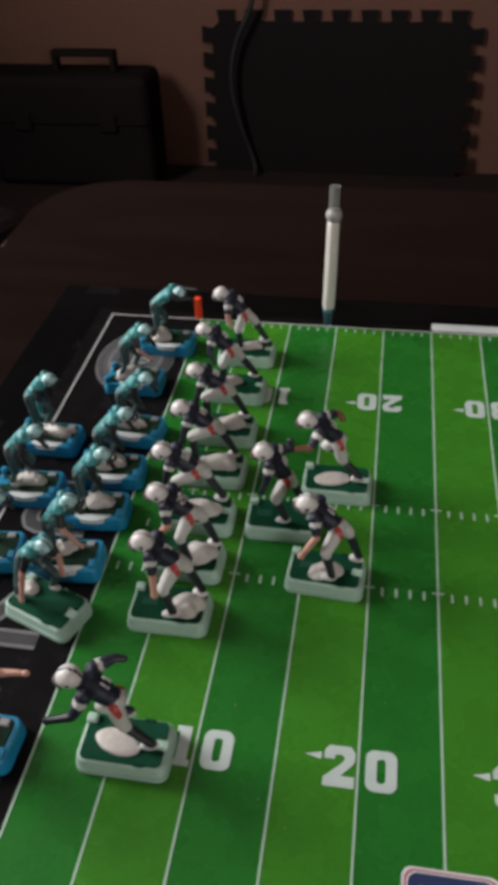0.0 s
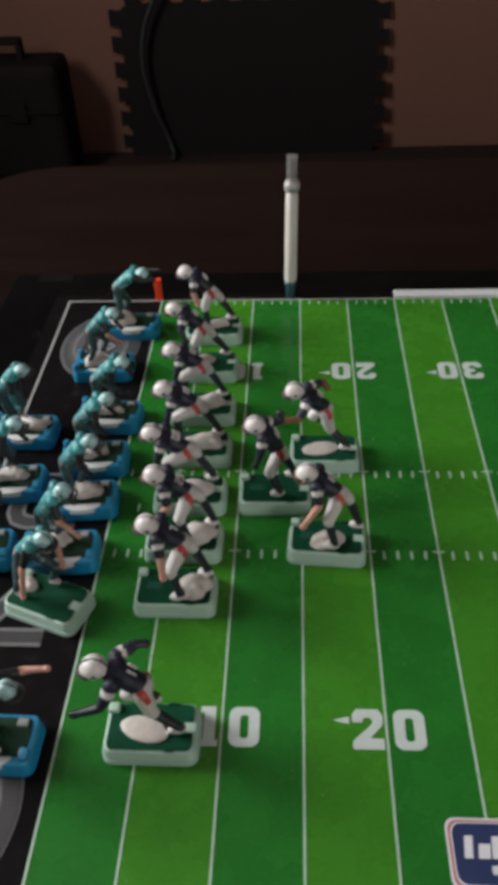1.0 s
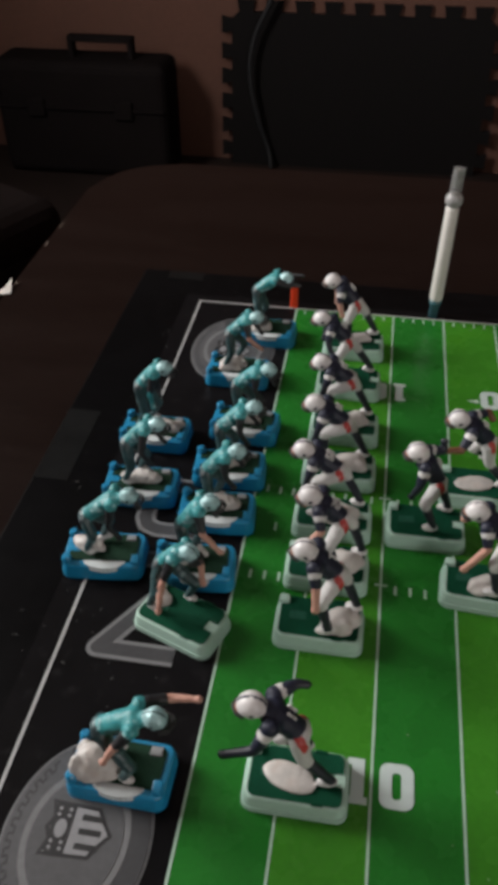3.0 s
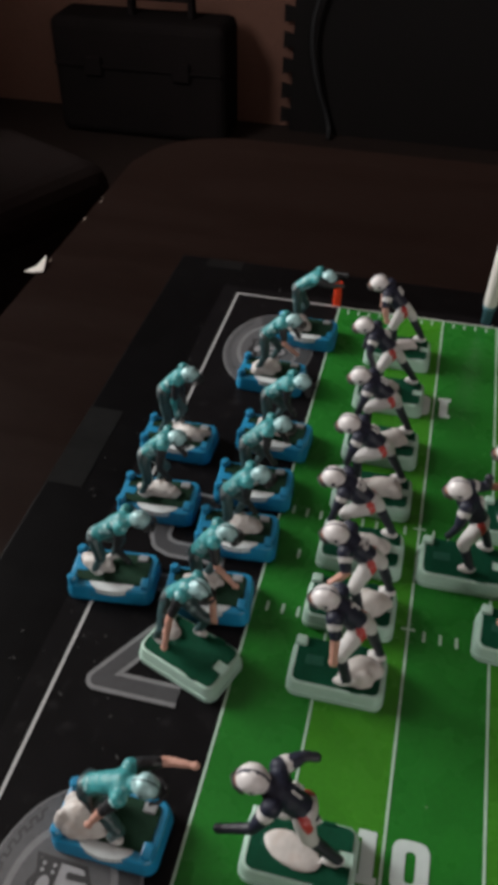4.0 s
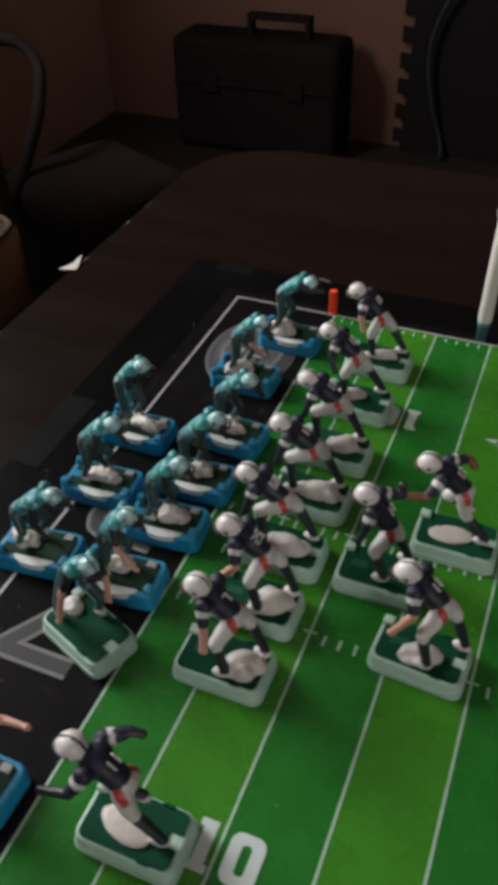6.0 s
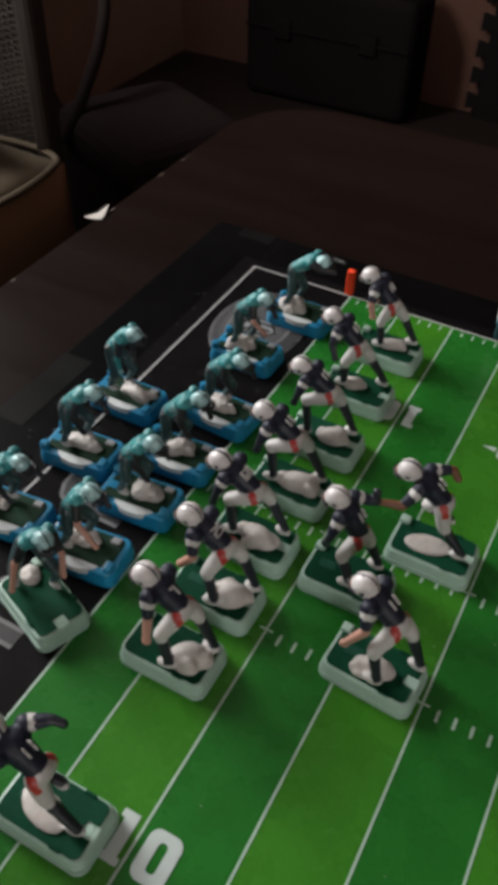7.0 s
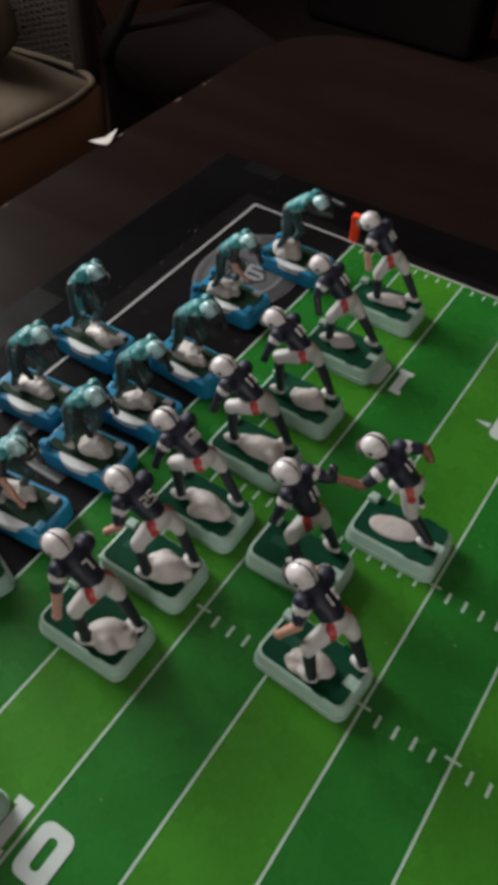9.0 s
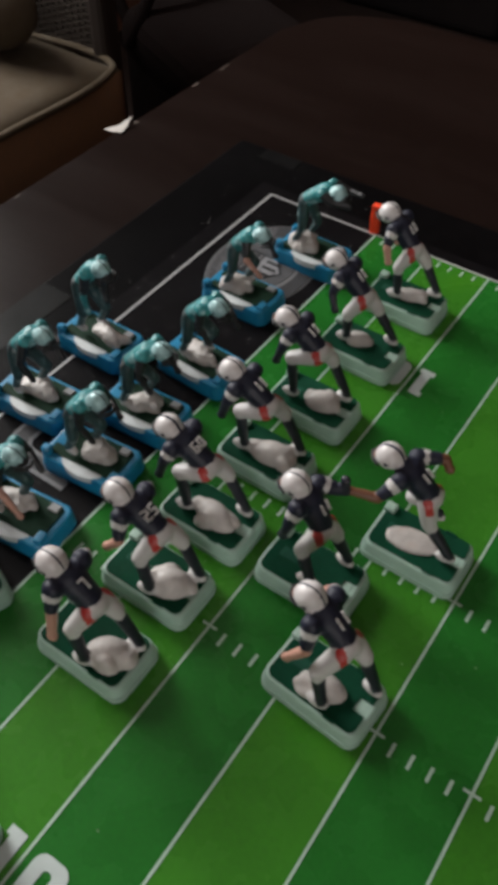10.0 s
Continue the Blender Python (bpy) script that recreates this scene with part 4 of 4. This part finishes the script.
DOWN = lambda x, z, tone="dark": ((x, -8.5, z), (x + 4.0, -7.5, z - 7.5), tone)
TEAL_TEAM = [
    (-0.0150, -0.0410, 0, crouching((12.5, -2, 37.5), ((12.5, -7.5, 34.5), (20.5, -6.0, 35.0), "dark"), ((14, 7, 35), (21.5, 5, 36), "dark"), (-6.5, 0, 26.5), 2.5, (-6, -1, 9.5, 6.5, 7.5, 5), ((-5.5, 4.5, 3), (-9, -4.5, 3))), "blue", "diving toy defender in teal with outstretched dark arms"),
    (-0.0260, -0.0895, 0, crouching((12, -2, 36.5), ((8.5, -9.5, 25.5), (15.5, -9.0, 19.5), "skin"), mound=(-4, -1, 9.5, 6, 6.5, 12)), "blue", "crouching toy defender in teal with one bare arm"),
    (-0.0130, -0.1415, -3, crouching((14, -3, 37.5), DOWN(7.5, 27)), "blue", "crouching toy defender in teal leaning forward"),
    (-0.0150, -0.1800, 4, crouching((13, 0, 37.5), DOWN(6.5, 27), mound=(0, 0.5, 10, 5.6, 5, 12)), "blue", "crouching toy defender in teal with dark arms hanging"),
    (-0.0155, -0.2130, 5, crouching((11, -2, 37.5), DOWN(5.5, 27), mound=(3, 1, 9, 5.8, 5.4, -20)), "blue", "crouching toy defender in teal over a pale lump"),
    (-0.0190, -0.2505, 6, crouching((9, -1, 38.5), ((6.0, -10.0, 27.0), (13.5, -10.5, 17.0), "skin"), mound=(-3, 3, 9, 5, 4.4, 0)), "blue", "crouching toy defender in teal reaching with a bare arm"),
    (-0.0180, -0.2815, -21, crouching((2, 6, 33.5), ((-5.0, -5.0, 21.5), (-5.5, -9.0, 6.5), "skin"), ((4, 11, 23), (6, 9, 13), "skin"), (-11, 3.5, 23.5), 1.5, (-12, 2, 5.5, 4.5, 3.0, 0), ((-1, 7, 2.4), (-13.0, -5, 2.4))), "white", "stooping toy defender in teal reaching down with bare arm"),
    (-0.0245, -0.3535, -1, crouching((17, -3, 40), ((3.5, -10.5, 29.5), (-1.0, -11.0, 20.0), "skin"), ((20, 8, 36), (29, 8, 37.5), "skin"), (-4, -2, 28), 1.0, (-8.5, -3, 10.5, 7.4, 13.0, 10), ((-3, 5, 2.4), (3.0, -7, 2.6))), "blue", "toy defender in teal lunging with a bare arm forward"),
    (-0.0615, -0.1560, 0, crouching((7.8, 0, 40), ((0.5, -6.5, 26.0), (1.5, -6.0, 17.5), "sleeve"), ((0.5, 6.5, 26.0), (2.0, 5.5, 17.5), "dark"), (-6.5, 0, 28), 2.0, (5.5, 0.5, 11.5, 4.6, 4.6, -6), ((-2.5, 4.5, 3), (-8, -4, 3))), "blue", "standing toy defender in teal bent over his knees"),
    (-0.0580, -0.2005, 4, crouching((11, 1, 36.5), DOWN(4.0, 25), hip=(-5, 0, 25), mound=(1, 1, 12, 4.8, 4.8, 4)), "blue", "toy defender in teal bent low in stance"),
    (-0.0625, -0.2500, 6, crouching((15.5, -2, 36.5), DOWN(6.0, 23), hip=(-6, 0, 21.5), mound=(-8, 1, 8.5, 4.6, 4.6, -8)), "blue", "toy defender in teal leaning far forward"),
]
used = set()


def base_at(kind, m):
    src = base_w if kind == "white" else base_b
    if kind in used:
        return copy_thing(src, m)
    used.add(kind)
    src.matrix_world = m
    return src


for k, (x, y, turn, body, kit, label) in enumerate(WHITE_TEAM):
    m = pose(x, y, LV + 0.0002, 0, 0, turn)
    base_at("white", m)
    make_player("toy_player", label, kit, group=HOME, seed=k, **body).matrix_world = m @ pose(0, 0, HB + 0.0001)
for k, (x, y, turn, body, kind, label) in enumerate(TEAL_TEAM):
    m = pose(x, y, LV + 0.0002, 0, 0, turn)
    base_at(kind, m @ pose(0, 0, 0, 0, 0, 180) if kind == "white" else m)
    make_player("toy_player", label, LOOK_B, group=AWAY, seed=20 + k, **body).matrix_world = m @ pose(0, 0, HB + 0.0001)

# ---- things by the far wall ----
# foam mat: a thick tile with interlocking teeth, standing against the wall
MX0, MX1, MZ1 = -0.478, 0.372, -0.312
def run(ax, az, bx, bz, count):
    """Dovetail teeth from a to b, pointing to the left of the way."""
    d = math.hypot(bx - ax, bz - az)
    ux, uz = (bx - ax) / d, (bz - az) / d
    nx, nz = -uz, ux
    p = d / count
    out = []
    for i in range(count):
        for s, o in ((0.26, 0), (0.19, 0.034), (0.81, 0.034), (0.74, 0)):
            q = (i + s) * p
            out.append((ax + ux * q + nx * o, az + uz * q + nz * o))
    return out


o = [(MX0, FLOOR)] + run(MX0, FLOOR + 0.012, MX0, MZ1, 6)
o += run(MX0, MZ1, MX1, MZ1, 9) + run(MX1, MZ1, MX1, FLOOR + 0.012, 6) + [(MX1, FLOOR)]
bm = bmesh.new()
front = [bm.verts.new((x, 2.355 + 0.06 * (z - FLOOR), z + 0.0002)) for x, z in o]
rear = [bm.verts.new((x, 2.367 + 0.06 * (z - FLOOR), z + 0.0002)) for x, z in o]
bm.faces.new(front), bm.faces.new(rear[::-1])
for i in range(len(o)):
    j = (i + 1) % len(o)
    bm.faces.new((front[i], rear[i], rear[j], front[j]))
tagged(part("foam_mat", bm, FOAM), "black interlocking foam mat leaning against the wall", "foam mat")
tagged(tube("cable", [(-0.30, 2.375, -0.06), (-0.337, 2.345, -0.25), (-0.395, 2.342, -0.38), (-0.410, 2.338, -0.48), (-0.385, 2.335, -0.62), (-0.335, 2.33, -0.77), (-0.33, 2.30, FLOOR + 0.006)], 0.0085, CABLE), "grey cable hanging over the foam mat", "cable")

case = thing("tool_case", "black hard case with carrying handle standing by the wall", "case")
bm = bmesh.new()
box(bm, -1.245, 2.15, FLOOR + 0.001, -0.655, 2.34, -0.43, 0.03, 3)
part("shell", bm, CASE, case)
bm = bmesh.new()
for x0, x1, z0, z1 in ((-0.995, -0.975, -0.435, -0.370), (-0.795, -0.775, -0.435, -0.370), (-0.995, -0.775, -0.385, -0.365)):
    box(bm, x0, 2.22, z0, x1, 2.26, z1, 0.006, 2)
part("handle", bm, CASE, case)
bm = bmesh.new()
box(bm, -1.235, 2.140, -0.575, -0.665, 2.1505, -0.565, 0.002, 1)
part("seam", bm, CASE, case)
for x in (-1.10, -0.80):
    bm = bmesh.new()
    box(bm, x - 0.03, 2.136, -0.60, x + 0.03, 2.1505, -0.54, 0.004, 1)
    part("latch", bm, CASE, case)

trunk = thing("storage_trunk", "black cloth storage trunk with a looped strap", "trunk", at=pose(-0.755, 0.965, FLOOR, 0, 0, 63.4))
bm = bmesh.new()
box(bm, -0.20, -0.17, 0.001, 0.09, 0.17, 0.400, 0.05, 4)
part("body", bm, TRUNK, trunk)
bm = bmesh.new()
box(bm, -0.205, -0.175, 0.330, 0.095, 0.175, 0.445, 0.05, 4)
part("lid", bm, TRUNK, trunk)
st = tube("strap", [(-0.92, 0.80, -0.405), (-0.905, 0.86, -0.33), (-0.915, 0.96, -0.22), (-0.945, 1.0, -0.18), (-0.995, 1.0, -0.15), (-1.05, 0.97, -0.16), (-1.08, 0.92, -0.26), (-1.00, 0.90, -0.41)], 0.012, TRUNK)
st.parent = trunk
st.matrix_parent_inverse = trunk.matrix_world.inverted()

# wicker armchair with cushion and pillow
chair = thing("wicker_chair", "brown wicker armchair with dark wooden frame", "chair")
chair.location = (0.0, 0.005, 0)
CX0, CX1, CY0, CY1 = -1.33, -0.775, 0.06, 0.60
bm = bmesh.new()
box(bm, CX0, CY0, -0.53, CX1, CY1, -0.485, 0.008, 2)
part("seat", bm, DARK_WOOD, chair)
for x in (CX0 + 0.02, CX1 - 0.02):
    for y in (CY0 + 0.03, CY1 - 0.02):
        bm = bmesh.new()
        lathe(bm, (x, y, FLOOR), (x, y, -0.52), [(0, 0.018), (1, 0.024)], 12)
        part("leg", bm, DARK_WOOD, chair, smooth=True)
bm = bmesh.new()
box(bm, CX1 - 0.045, CY1 + 0.005, -0.53, CX1 - 0.010, CY1 + 0.045, 0.10, 0.010, 2)
box(bm, CX0 + 0.010, CY1 + 0.005, -0.53, CX0 + 0.045, CY1 + 0.045, 0.10, 0.010, 2)
box(bm, CX0 + 0.010, CY1 + 0.005, 0.10, CX1 - 0.010, CY1 + 0.045, 0.135, 0.010, 2)
part("back_frame", bm, DARK_WOOD, chair)
bm = bmesh.new()
cols, rows_ = 34, 120
x0, x1, z0, z1 = CX0 + 0.047, CX1 - 0.047, -0.49, 0.098
for i in range(cols):
    xa, xb = x0 + (x1 - x0) * i / cols, x0 + (x1 - x0) * (i + 1) / cols
    for j in range(rows_):
        z = z0 + (z1 - z0) * (j + 0.5) / rows_
        dy = 0.0016 if (i + j) % 2 else -0.0012
        box(bm, xa - 0.002, CY1 + 0.014 + dy, z - 0.0021, xb + 0.002, CY1 + 0.022 + dy, z + 0.0021)
ob = part("weave", bm, WICKER, chair, "woven brown wicker strands")
ob["kind"] = "stuff"


def soft_pad(name, label, x0, y0, z0, x1, y1, z1, mats, puff, seed):
    rnd = random.Random(seed)
    bm = bmesh.new()
    n = 28
    grid = {}
    for s in (0, 1):
        for i in range(n + 1):
            for j in range(n + 1):
                u, v = i / n, j / n
                edge = (16 * u * (1 - u) * v * (1 - v)) ** 0.35
                z = z1 - puff + puff * edge if s else z0 + puff * 0.3 * (1 - edge)
                z += (noise.noise(Vector((u * 3 + seed, v * 3, s))) * 0.25 * puff) * edge
                if s:
                    z -= 0.016 * edge * math.exp(-((v - 0.42 - 0.10 * math.sin(u * 5)) / 0.05) ** 2)
                grid[s, i, j] = bm.verts.new((x0 + (x1 - x0) * u, y0 + (y1 - y0) * v, z))
    for i in range(n):
        for j in range(n):
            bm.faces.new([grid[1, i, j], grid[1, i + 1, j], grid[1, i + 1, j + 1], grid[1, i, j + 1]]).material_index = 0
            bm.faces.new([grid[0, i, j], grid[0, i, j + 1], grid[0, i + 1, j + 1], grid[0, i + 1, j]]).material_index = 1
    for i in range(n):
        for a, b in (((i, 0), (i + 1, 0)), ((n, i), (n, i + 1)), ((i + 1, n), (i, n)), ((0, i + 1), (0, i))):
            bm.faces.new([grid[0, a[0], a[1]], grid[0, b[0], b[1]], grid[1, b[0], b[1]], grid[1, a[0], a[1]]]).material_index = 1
    return part(name, bm, mats, smooth=True)


pad = thing("seat_cushion", "beige seat cushion with piped edge on the wicker chair", "cushion", at=pose(0.006, 0.006, 0))
soft_pad("pad", "", -1.30, 0.07, -0.484, -0.757, 0.597, -0.300, [CUSHION, CUSHION_SIDE_LIFTED], 0.030, 3).parent = pad
z = -0.328
tube("piping", [(-1.29, 0.585, z), (-1.05, 0.596, z), (-0.772, 0.594, z + 0.002), (-0.758, 0.56, z), (-0.756, 0.33, z), (-0.760, 0.09, z), (-0.82, 0.068, z), (-1.29, 0.07, z)], 0.006, CUSHION, pad)
bm = bmesh.new()
blob(bm, (-0.985, 0.50, -0.226), (0.165, 0.062, 0.088), 0, (8, 0, 0), 24, 16)
tagged(part("throw_pillow", bm, CUSHION, smooth=True), "round beige pillow leaning on the chair back", "pillow")
